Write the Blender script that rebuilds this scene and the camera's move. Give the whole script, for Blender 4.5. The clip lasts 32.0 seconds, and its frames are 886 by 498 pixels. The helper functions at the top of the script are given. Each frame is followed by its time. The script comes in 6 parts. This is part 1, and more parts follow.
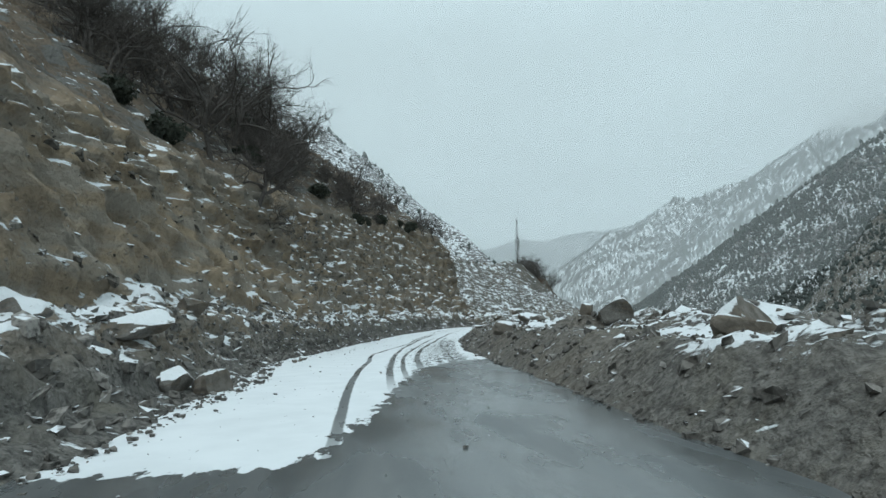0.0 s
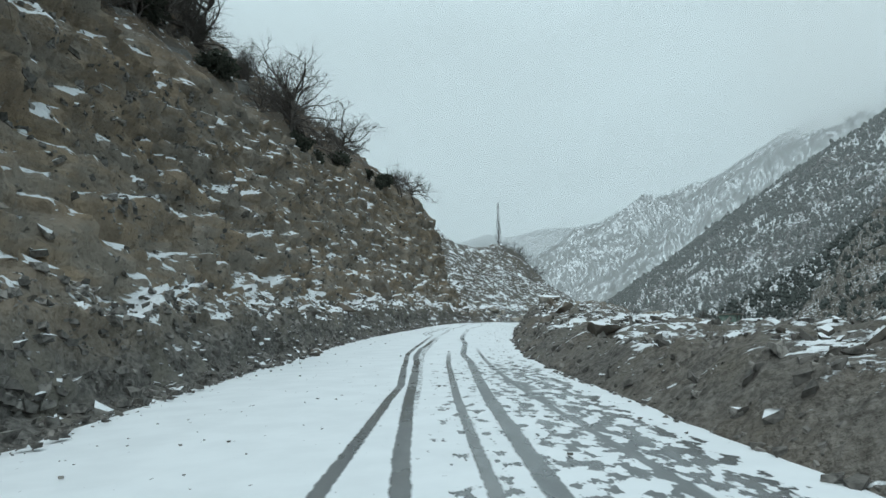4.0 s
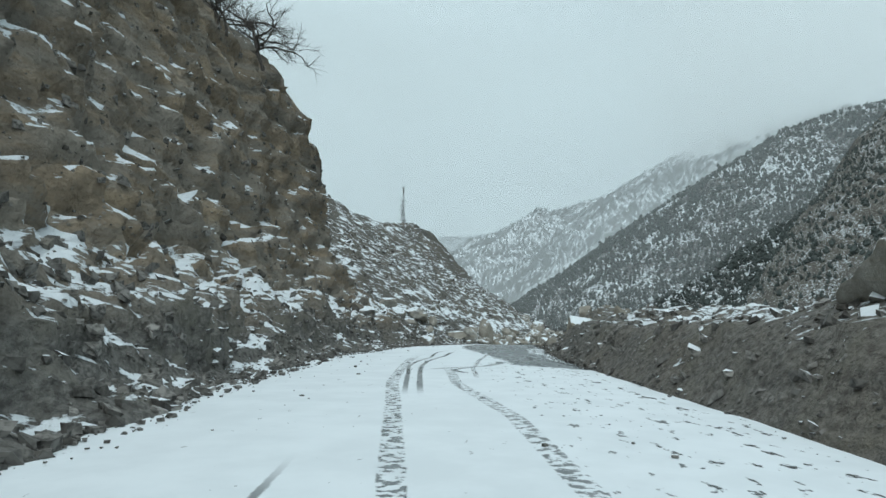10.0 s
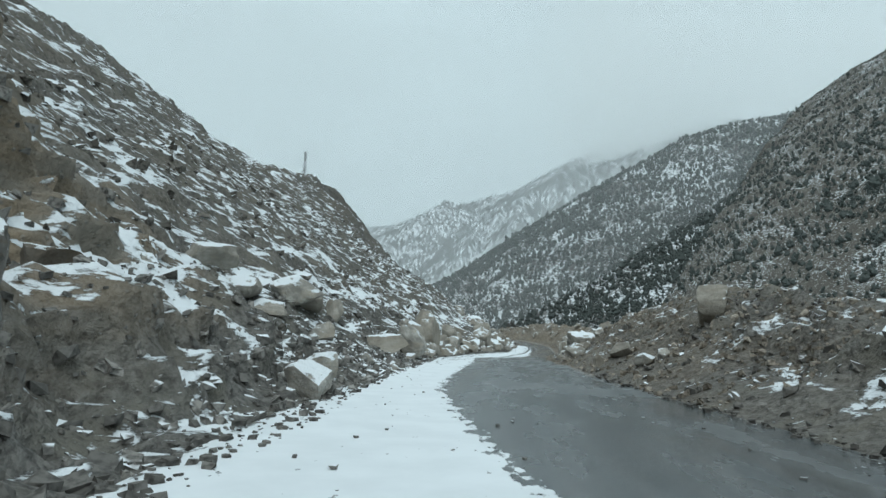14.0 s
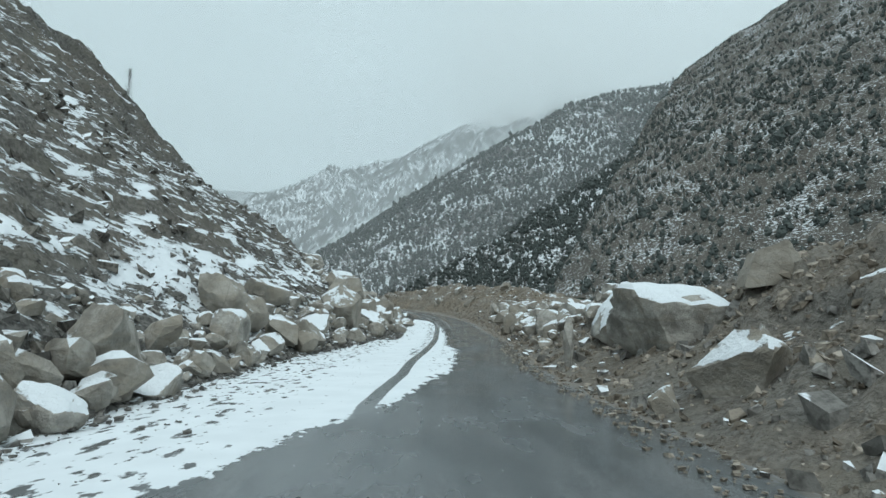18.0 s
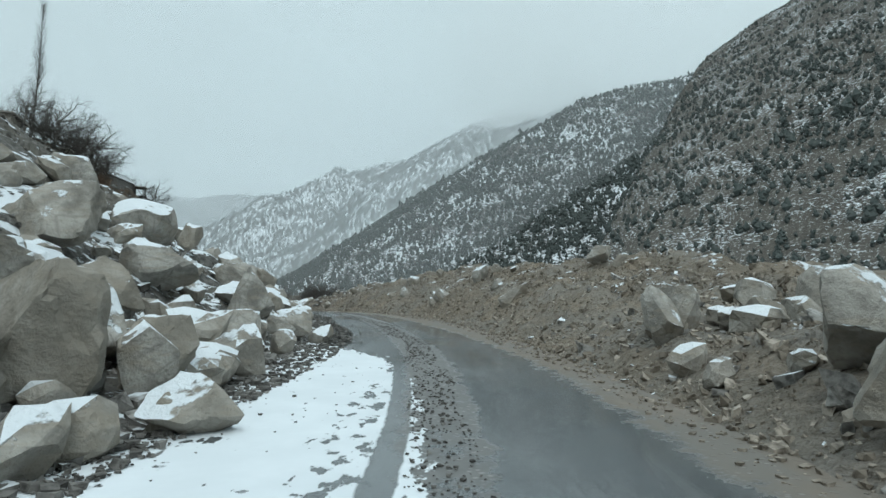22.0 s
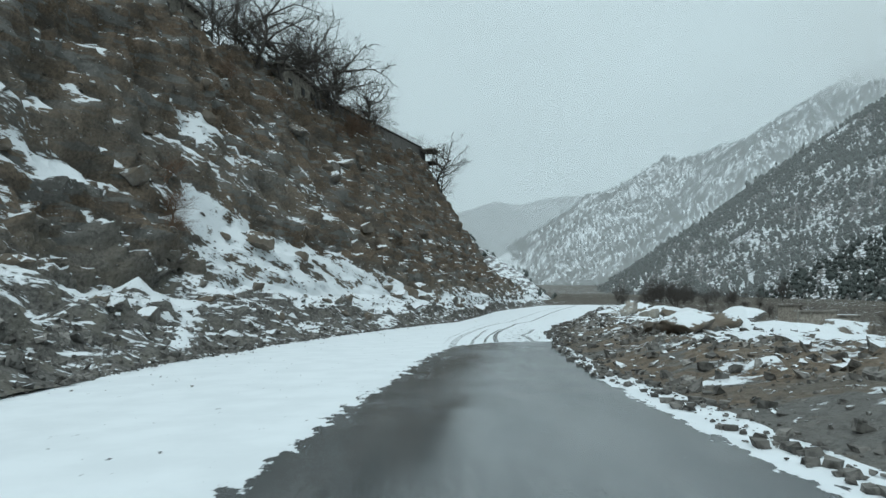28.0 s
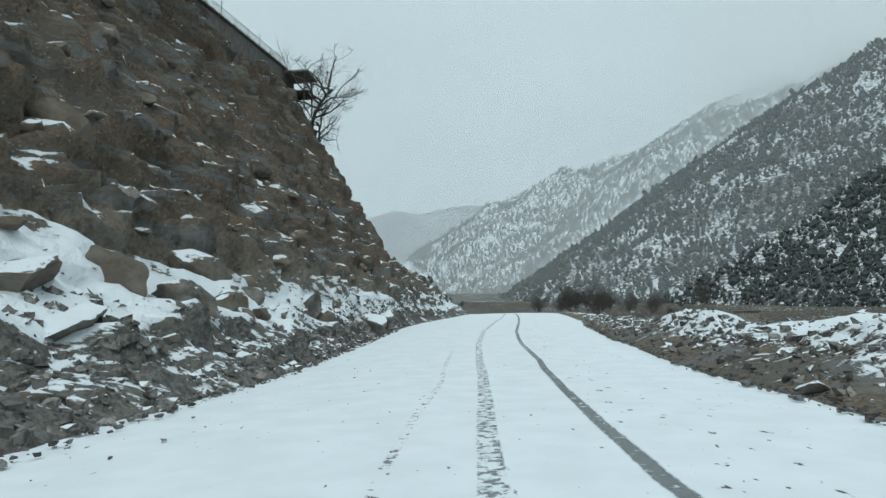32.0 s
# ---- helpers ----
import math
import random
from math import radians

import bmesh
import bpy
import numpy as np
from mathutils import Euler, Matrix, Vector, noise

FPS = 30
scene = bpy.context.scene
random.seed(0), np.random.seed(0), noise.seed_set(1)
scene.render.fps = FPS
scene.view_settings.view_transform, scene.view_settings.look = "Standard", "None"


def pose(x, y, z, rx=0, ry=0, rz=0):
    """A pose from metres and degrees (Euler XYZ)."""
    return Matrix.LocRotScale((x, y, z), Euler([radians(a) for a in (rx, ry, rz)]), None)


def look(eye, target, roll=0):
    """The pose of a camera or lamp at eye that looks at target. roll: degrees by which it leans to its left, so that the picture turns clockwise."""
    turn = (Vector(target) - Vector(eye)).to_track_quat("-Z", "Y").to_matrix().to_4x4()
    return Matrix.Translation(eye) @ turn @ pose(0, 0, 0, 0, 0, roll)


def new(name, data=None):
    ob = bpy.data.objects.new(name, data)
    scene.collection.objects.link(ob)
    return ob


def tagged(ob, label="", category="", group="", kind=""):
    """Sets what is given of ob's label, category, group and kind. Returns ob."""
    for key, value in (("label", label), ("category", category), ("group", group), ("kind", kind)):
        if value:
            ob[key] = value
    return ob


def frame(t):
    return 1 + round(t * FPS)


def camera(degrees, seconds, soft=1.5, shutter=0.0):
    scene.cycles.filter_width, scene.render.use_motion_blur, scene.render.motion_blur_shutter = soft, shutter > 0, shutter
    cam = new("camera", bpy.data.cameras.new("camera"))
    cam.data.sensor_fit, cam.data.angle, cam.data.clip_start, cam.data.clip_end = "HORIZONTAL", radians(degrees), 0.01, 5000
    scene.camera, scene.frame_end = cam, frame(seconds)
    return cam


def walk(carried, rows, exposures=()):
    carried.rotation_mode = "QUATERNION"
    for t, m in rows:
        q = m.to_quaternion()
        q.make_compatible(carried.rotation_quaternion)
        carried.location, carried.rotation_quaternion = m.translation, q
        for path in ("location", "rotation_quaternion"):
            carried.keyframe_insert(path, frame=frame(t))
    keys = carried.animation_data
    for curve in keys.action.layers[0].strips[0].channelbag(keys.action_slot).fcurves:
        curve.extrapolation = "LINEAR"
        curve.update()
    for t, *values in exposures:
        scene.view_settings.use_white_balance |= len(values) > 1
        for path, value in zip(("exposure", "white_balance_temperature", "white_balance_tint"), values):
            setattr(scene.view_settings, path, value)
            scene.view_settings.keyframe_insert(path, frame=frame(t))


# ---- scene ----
cam = camera(68.54, 32.0)
PATH = [
    (0, (0.000, -0.000, 1.450), (-0.038, 1.978, 1.743), -1.77),
    (0.5, (-0.516, 4.523, 1.588), (-0.555, 6.501, 1.882), -1.71),
    (1, (-1.072, 9.338, 1.770), (-1.105, 11.316, 2.065), -1.77),
    (1.5, (-1.666, 14.148, 1.983), (-1.694, 16.126, 2.280), -1.89),
    (2, (-2.299, 18.713, 2.193), (-2.317, 20.690, 2.489), -1.76),
    (2.5, (-2.769, 23.434, 2.427), (-2.782, 25.413, 2.720), -1.49),
    (3, (-3.164, 27.830, 2.569), (-3.161, 29.809, 2.857), -1.35),
    (3.5, (-3.318, 31.949, 2.608), (-3.289, 33.929, 2.889), -1.31),
    (4, (-3.340, 36.117, 2.631), (-3.277, 38.097, 2.906), -1.27),
    (4.5, (-3.337, 40.661, 2.725), (-3.242, 42.640, 2.999), -1.18),
    (5, (-3.398, 45.485, 2.861), (-3.270, 47.462, 3.138), -1.07),
    (5.5, (-3.380, 50.342, 3.043), (-3.225, 52.317, 3.322), -0.87),
    (6, (-3.296, 55.049, 3.229), (-3.120, 57.021, 3.510), -0.67),
    (6.5, (-3.184, 59.780, 3.455), (-2.985, 61.750, 3.741), -0.35),
    (7, (-2.943, 64.610, 3.691), (-2.719, 66.576, 3.982), -0.06),
    (7.5, (-2.632, 68.972, 3.842), (-2.386, 70.934, 4.138), 0.03),
    (8, (-2.283, 73.544, 4.090), (-2.010, 75.502, 4.392), 0.18),
    (8.5, (-1.918, 77.970, 4.313), (-1.618, 79.924, 4.617), 0.32),
    (9, (-1.495, 82.385, 4.557), (-1.166, 84.334, 4.860), 0.48),
    (9.5, (-1.042, 86.323, 4.790), (-0.684, 88.268, 5.087), 0.53),
    (10, (-0.588, 90.363, 4.984), (-0.201, 92.304, 5.274), 0.51),
    (10.5, (-0.024, 94.050, 5.193), (0.393, 95.985, 5.476), 0.72),
    (11, (0.667, 97.987, 5.307), (1.117, 99.916, 5.584), 0.80),
    (11.5, (1.326, 102.381, 5.431), (1.809, 104.302, 5.709), 1.02),
    (12, (2.065, 106.806, 5.587), (2.576, 108.720, 5.867), 1.11),
    (12.5, (2.840, 111.150, 5.785), (3.382, 113.055, 6.063), 1.22),
    (13, (3.621, 115.344, 5.958), (4.199, 117.238, 6.234), 1.37),
    (13.5, (4.502, 119.379, 6.079), (5.120, 121.261, 6.354), 1.56),
    (14, (5.446, 123.397, 6.138), (6.117, 125.261, 6.409), 1.97),
    (14.5, (6.827, 127.226, 6.222), (7.569, 129.064, 6.485), 2.27),
    (15, (8.494, 131.087, 6.295), (9.316, 132.893, 6.542), 2.59),
    (15.5, (10.317, 134.921, 6.327), (11.209, 136.697, 6.558), 2.56),
    (16, (12.429, 139.239, 6.389), (13.373, 140.989, 6.605), 2.53),
    (16.5, (15.029, 144.200, 6.451), (15.994, 145.940, 6.652), 2.23),
    (17, (17.750, 149.358, 6.483), (18.722, 151.095, 6.674), 1.76),
    (17.5, (20.227, 154.264, 6.457), (21.206, 155.999, 6.643), 1.24),
    (18, (22.410, 158.989, 6.399), (23.400, 160.717, 6.581), 0.70),
    (18.5, (24.691, 163.529, 6.330), (25.694, 165.250, 6.510), 0.22),
    (19, (26.962, 167.885, 6.304), (27.978, 169.599, 6.481), 0.03),
    (19.5, (29.252, 172.001, 6.265), (30.272, 173.713, 6.437), 0.12),
    (20, (31.723, 176.041, 6.191), (32.740, 177.755, 6.357), 0.37),
    (20.5, (34.249, 180.252, 6.124), (35.262, 181.969, 6.289), 1.02),
    (21, (36.887, 184.362, 6.259), (37.889, 186.086, 6.423), 0.77),
    (21.5, (39.506, 188.548, 6.279), (40.495, 190.277, 6.454), 0.76),
    (22, (41.997, 192.702, 6.373), (42.964, 194.442, 6.565), 0.41),
    (22.5, (44.804, 197.664, 6.444), (45.732, 199.422, 6.656), 0.01),
    (23, (47.164, 202.359, 6.652), (48.034, 204.146, 6.879), 0.02),
    (23.5, (49.151, 207.029, 6.888), (49.944, 208.849, 7.128), 0.13),
    (24, (50.973, 212.093, 7.079), (51.677, 213.948, 7.329), 0.46),
    (24.5, (52.648, 217.296, 7.305), (53.249, 219.187, 7.556), 0.65),
    (25, (54.154, 223.073, 7.489), (54.641, 224.997, 7.740), 0.79),
    (25.5, (55.100, 228.400, 7.651), (55.472, 230.349, 7.898), 0.99),
    (26, (55.720, 233.889, 7.709), (55.979, 235.858, 7.945), 1.12),
    (26.5, (56.186, 239.434, 7.771), (56.336, 241.417, 7.991), 1.01),
    (27, (56.508, 245.931, 7.814), (56.573, 247.919, 8.020), 0.77),
    (27.5, (56.516, 253.664, 7.832), (56.541, 255.654, 8.027), 0.22),
    (28, (56.398, 261.550, 7.845), (56.420, 263.541, 8.035), -0.28),
    (28.5, (56.344, 268.504, 7.870), (56.391, 270.494, 8.065), -0.43),
    (29, (56.277, 274.934, 7.903), (56.356, 276.922, 8.109), -0.38),
    (29.5, (56.424, 280.759, 7.944), (56.542, 282.744, 8.161), -0.13),
    (30, (56.769, 286.367, 8.025), (56.925, 288.348, 8.249), 0.00),
    (30.5, (57.277, 291.807, 8.102), (57.474, 293.784, 8.327), 0.00),
    (31, (57.964, 297.323, 8.169), (58.203, 299.297, 8.390), -0.28),
    (31.5, (58.860, 302.709, 8.211), (59.143, 304.676, 8.429), -0.75),
    (32, (59.817, 307.942, 8.226), (60.143, 309.904, 8.443), -1.10),
]
walk(cam, [(t, look(eye, target, roll)) for t, eye, target, roll in PATH], [(0.0, 0.06, 5950, 1), (16.0, 0.06, 5950, 1), (18.0, 0.11, 5950, 1), (26.0, 0.11, 5950, 1), (29.0, 0.02, 5950, 1), (32.0, 0.02, 5950, 1)])

# ---- world and sun: a bright overcast winter sky ----
world = bpy.data.worlds.new("overcast_sky")
scene.world = world
world.use_nodes = True
wn, wl = world.node_tree.nodes, world.node_tree.links
wn.clear()
w_out = wn.new("ShaderNodeOutputWorld")
w_bg = wn.new("ShaderNodeBackground")
w_sky = wn.new("ShaderNodeTexSky")
w_sky.sky_type, w_sky.sun_disc = "NISHITA", False
w_sky.sun_elevation, w_sky.sun_rotation = radians(38), radians(200)
w_co = wn.new("ShaderNodeTexCoord")
w_sep = wn.new("ShaderNodeSeparateXYZ")
w_ramp = wn.new("ShaderNodeValToRGB")
w_ramp.color_ramp.elements[0].position, w_ramp.color_ramp.elements[0].color = 0.0, (0.61, 0.71, 0.73, 1)
w_ramp.color_ramp.elements[1].position, w_ramp.color_ramp.elements[1].color = 1.0, (1.2, 1.28, 1.31, 1)
mid = w_ramp.color_ramp.elements.new(0.45)
mid.color = (0.68, 0.78, 0.803, 1)
w_noise = wn.new("ShaderNodeTexNoise")
w_noise.inputs["Scale"].default_value, w_noise.inputs["Detail"].default_value = 2.2, 5
w_map = wn.new("ShaderNodeMapping")
w_map.inputs["Scale"].default_value = (1.0, 1.0, 2.6)
w_nr = wn.new("ShaderNodeMapRange")
w_nr.inputs["From Min"].default_value, w_nr.inputs["From Max"].default_value = 0.3, 0.7
w_nr.inputs["To Min"].default_value, w_nr.inputs["To Max"].default_value = 0.86, 1.1
w_mul = wn.new("ShaderNodeMix")
w_mul.data_type, w_mul.blend_type = "RGBA", "MULTIPLY"
w_mul.inputs["Factor"].default_value = 1.0
w_mix = wn.new("ShaderNodeMix")
w_mix.data_type = "RGBA"
w_mix.inputs["Factor"].default_value = 0.93
w_dim = wn.new("ShaderNodeMix")
w_dim.data_type, w_dim.blend_type = "RGBA", "MULTIPLY"
w_dim.inputs["Factor"].default_value, w_dim.inputs[7].default_value = 1.0, (0.1, 0.1, 0.1, 1)
wl.new(w_co.outputs["Generated"], w_sep.inputs[0])
wl.new(w_sep.outputs["Z"], w_ramp.inputs["Fac"])
wl.new(w_co.outputs["Generated"], w_map.inputs["Vector"])
wl.new(w_map.outputs[0], w_noise.inputs["Vector"])
wl.new(w_noise.outputs["Fac"], w_nr.inputs["Value"])
wl.new(w_ramp.outputs["Color"], w_mul.inputs[6])
wl.new(w_nr.outputs[0], w_mul.inputs[7])
wl.new(w_sky.outputs[0], w_dim.inputs[6])
wl.new(w_dim.outputs[2], w_mix.inputs[6])
wl.new(w_mul.outputs[2], w_mix.inputs[7])
wl.new(w_mix.outputs[2], w_bg.inputs["Color"])
w_bg.inputs["Strength"].default_value = 1.0
wl.new(w_bg.outputs[0], w_out.inputs["Surface"])

sun = new("sun", bpy.data.lights.new("sun", "SUN"))
sun.data.energy, sun.data.angle, sun.data.color = 0.8, radians(25), (1.0, 0.97, 0.93)
sun.matrix_world = look((0, 0, 100), (0 + 20, 0 + 60, 30))

# ---- helpers of this scene ----
def hash3(i, j, k, seed):
    n = (i * 374761393 + j * 668265263 + k * 2147483647 + seed * 1274126177) & 0xFFFFFFFF
    n = ((n ^ (n >> 13)) * 1274126177) & 0xFFFFFFFF
    n = ((n ^ (n >> 16)) * 2246822519) & 0xFFFFFFFF
    return ((n ^ (n >> 15)) & 0xFFFFFF) / float(0xFFFFFF)


def vnoise(p, seed=0):
    """Smooth noise in -1..1 at the rows of p."""
    p = np.asarray(p, float)
    b = np.floor(p).astype(np.int64)
    f = p - b
    f = f * f * f * (f * (f * 6 - 15) + 10)
    out = 0.0
    for dx in (0, 1):
        for dy in (0, 1):
            for dz in (0, 1):
                w = np.abs(1 - dx - f[:, 0]) * np.abs(1 - dy - f[:, 1]) * np.abs(1 - dz - f[:, 2])
                out = out + w * hash3(b[:, 0] + dx, b[:, 1] + dy, b[:, 2] + dz, seed)
    return out * 2 - 1


def fbm(p, scale, octaves=4, seed=0, ridged=False):
    p = np.asarray(p, float) / scale
    total, amp = 0.0, 0.5
    for o in range(octaves):
        n = vnoise(p, seed + o * 17)
        total = total + amp * ((0.5 - np.abs(n)) * 2 if ridged else n)
        p, amp = p * 2.03 + 7.1, amp * 0.5
    return total


def facets(p, size, seed=0):
    """Broken rock: every cell of about size metres is a tilted face at a depth of its own."""
    p = np.asarray(p, float) / size
    b = np.floor(p).astype(np.int64)
    near, out = np.full(len(p), 9.0), np.zeros(len(p))
    for dx in (-1, 0, 1):
        for dy in (-1, 0, 1):
            for dz in (-1, 0, 1):
                i, j, k = b[:, 0] + dx, b[:, 1] + dy, b[:, 2] + dz
                off = p - np.stack([i + hash3(i, j, k, seed), j + hash3(i, j, k, seed + 1), k + hash3(i, j, k, seed + 2)], 1)
                d = (off * off).sum(1)
                tilt = np.stack([hash3(i, j, k, seed + 3), hash3(i, j, k, seed + 4), hash3(i, j, k, seed + 5)], 1) - 0.5
                face = 1.5 * (off * tilt).sum(1) + hash3(i, j, k, seed + 6) - 0.5
                out = np.where(d < near, face, out)
                near = np.minimum(near, d)
    return out


def mesh_of(name, verts, faces, mats, smooth=True, attrs=()):
    """A mesh from arrays; faces all of one size."""
    me = bpy.data.meshes.new(name)
    verts, faces = np.asarray(verts, np.float32), np.asarray(faces, np.int32)
    n = faces.shape[1]
    me.vertices.add(len(verts))
    me.vertices.foreach_set("co", verts.ravel())
    me.loops.add(faces.size)
    me.loops.foreach_set("vertex_index", faces.ravel())
    me.polygons.add(len(faces))
    me.polygons.foreach_set("loop_start", np.arange(0, faces.size, n, dtype=np.int32))
    me.polygons.foreach_set("use_smooth", np.full(len(faces), smooth))
    for key, values in attrs:
        me.attributes.new(key, "FLOAT", "POINT").data.foreach_set("value", np.asarray(values, np.float32))
    me.update(calc_edges=True)
    for m in mats if isinstance(mats, (list, tuple)) else [mats]:
        me.materials.append(m)
    return me


def grid_faces(rows, cols):
    i = np.arange(rows * cols).reshape(rows, cols)
    return np.stack([i[:-1, :-1], i[1:, :-1], i[1:, 1:], i[:-1, 1:]], -1).reshape(-1, 4)


def part(name, me, parent, label=""):
    ob = new(name, me)
    ob.parent = parent
    return tagged(ob, label)


def steps(table, s):
    """A value along the road from a table of (station, value)."""
    a = np.array(table, float)
    return np.interp(s, a[:, 0], a[:, 1])


# The road's line every 20 m, from 60 m before the start.
LINE = [
    (6.8, -59.6, -0.50), (4.6, -39.7, -0.30), (2.3, -19.9, -0.15), (0.0, -0.0, 0.00), (-2.4, 19.9, 0.80), (-3.3, 39.8, 1.26), (-3.2, 59.8, 2.01),
    (-1.7, 79.8, 2.96), (0.9, 99.6, 3.90), (4.5, 119.2, 4.63), (11.7, 137.8, 4.92), (20.8, 155.6, 4.99), (30.1, 173.3, 4.79), (40.6, 190.4, 4.87),
    (49.6, 208.2, 5.48), (54.9, 227.4, 6.17), (56.5, 247.3, 6.37), (56.4, 267.3, 6.42), (56.9, 287.3, 6.59), (59.7, 307.1, 6.77), (63.7, 326.7, 6.78),
    (68.7, 346.1, 6.78), (74.7, 365.1, 6.78), (80.6, 384.2, 6.78), (86.2, 403.4, 6.78), (91.2, 422.8, 6.78), (95.4, 442.3, 6.78), (98.8, 462.0, 6.78),
]


def line_at(s):
    """Place (x, y, z) and unit vector to the right of the line at stations s."""
    c = np.array(LINE)
    q = np.clip((np.asarray(s, float) + 60) / 20, 0, len(c) - 1.0001)
    i = np.clip(q.astype(int), 0, len(c) - 2)
    f = (q - i)[:, None]
    p0, p1, p2, p3 = c[np.maximum(i - 1, 0)], c[i], c[i + 1], c[np.minimum(i + 2, len(c) - 1)]
    place = 0.5 * (2 * p1 + (p2 - p0) * f + (2 * p0 - 5 * p1 + 4 * p2 - p3) * f**2 + (3 * p1 - p0 - 3 * p2 + p3) * f**3)
    along = 0.5 * ((p2 - p0) + 2 * (2 * p0 - 5 * p1 + 4 * p2 - p3) * f + 3 * (3 * p1 - p0 - 3 * p2 + p3) * f**2)
    along = along[:, :2] / np.linalg.norm(along[:, :2], axis=1)[:, None]
    return place, np.stack([along[:, 1], -along[:, 0]], 1)


def spot(s, u, h):
    """World place of station s, u metres to the right of the line and h above the road."""
    s, u, h = np.broadcast_arrays(np.atleast_1d(np.asarray(s, float)), u, h)
    p, r = line_at(s)
    climb = np.interp(s, [340, 356, 381, 403, 425, 460], [0, 0.3, 1.2, 1.7, 2.2, 2.6]) * np.clip(1 - h / 9, 0, 1) * np.clip(1 - (u - 8) / 6, 0, 1)
    return np.stack([p[:, 0] + r[:, 0] * u, p[:, 1] + r[:, 1] * u, p[:, 2] + h + climb], 1)

# ---- materials ----
class Nodes:
    """Short hand for a node material."""

    def __init__(self, name):
        self.mat = bpy.data.materials.new(name)
        self.mat.use_nodes = True
        self.tree = self.mat.node_tree
        self.bsdf = self.tree.nodes["Principled BSDF"]
        self.geo = self.tree.nodes.new("ShaderNodeNewGeometry")
        self.pos = self.geo.outputs["Position"]

    def put(self, socket, value):
        if isinstance(value, bpy.types.NodeSocket):
            self.tree.links.new(value, socket)
        else:
            socket.default_value = value

    def noise(self, scale, detail=4.0, rough=0.55, vector=None, stretch=None):
        n = self.tree.nodes.new("ShaderNodeTexNoise")
        n.inputs["Scale"].default_value, n.inputs["Detail"].default_value, n.inputs["Roughness"].default_value = scale, detail, rough
        v = vector or self.pos
        if stretch:
            m = self.tree.nodes.new("ShaderNodeMapping")
            m.inputs["Scale"].default_value = stretch
            self.tree.links.new(v, m.inputs["Vector"])
            v = m.outputs[0]
        self.tree.links.new(v, n.inputs["Vector"])
        return n.outputs["Fac"]

    def cells(self, scale, feature="F1", vector=None, out="Distance"):
        n = self.tree.nodes.new("ShaderNodeTexVoronoi")
        n.feature = feature
        n.inputs["Scale"].default_value = scale
        self.tree.links.new(vector or self.pos, n.inputs["Vector"])
        return n.outputs[out]

    def attr(self, name):
        n = self.tree.nodes.new("ShaderNodeAttribute")
        n.attribute_name = name
        return n.outputs["Fac"]

    def math(self, op, a, b=0.0):
        n = self.tree.nodes.new("ShaderNodeMath")
        n.operation = op
        self.put(n.inputs[0], a)
        self.put(n.inputs[1], b)
        return n.outputs[0]

    def range(self, v, a, b, c=0.0, d=1.0, smooth=True):
        n = self.tree.nodes.new("ShaderNodeMapRange")
        n.interpolation_type = "SMOOTHSTEP" if smooth else "LINEAR"
        self.put(n.inputs["Value"], v)
        for key, x in (("From Min", a), ("From Max", b), ("To Min", c), ("To Max", d)):
            self.put(n.inputs[key], x)
        return n.outputs[0]

    def mix(self, f, a, b, blend="MIX"):
        n = self.tree.nodes.new("ShaderNodeMix")
        n.data_type, n.blend_type = "RGBA", blend
        self.put(n.inputs["Factor"], f)
        for socket, x in ((n.inputs[6], a), (n.inputs[7], b)):
            self.put(socket, (*x, 1) if isinstance(x, tuple) else x)
        return n.outputs[2]

    def bump(self, height, strength, distance):
        b = self.tree.nodes.new("ShaderNodeBump")
        self.put(b.inputs["Height"], height)
        b.inputs["Strength"].default_value, b.inputs["Distance"].default_value = strength, distance
        return b.outputs[0]

    def up(self, normal=None):
        s = self.tree.nodes.new("ShaderNodeSeparateXYZ")
        self.tree.links.new(normal or self.geo.outputs["Normal"], s.inputs[0])
        return s.outputs["Z"]

    def random(self):
        return self.tree.nodes.new("ShaderNodeObjectInfo").outputs["Random"]

    def island(self):
        return self.geo.outputs["Random Per Island"]

    def finish(self, color, rough=0.9, bump=None, strength=0.5, distance=0.1, spec=0.3):
        self.put(self.bsdf.inputs["Base Color"], (*color, 1) if isinstance(color, tuple) else color)
        self.put(self.bsdf.inputs["Roughness"], rough)
        self.put(self.bsdf.inputs["Specular IOR Level"], spec)
        if bump is not None:
            b = self.tree.nodes.new("ShaderNodeBump")
            self.put(b.inputs["Height"], bump)
            b.inputs["Strength"].default_value, b.inputs["Distance"].default_value = strength, distance
            self.tree.links.new(b.outputs[0], self.bsdf.inputs["Normal"])
        return self.mat


SNOW = (0.72, 0.75, 0.77)


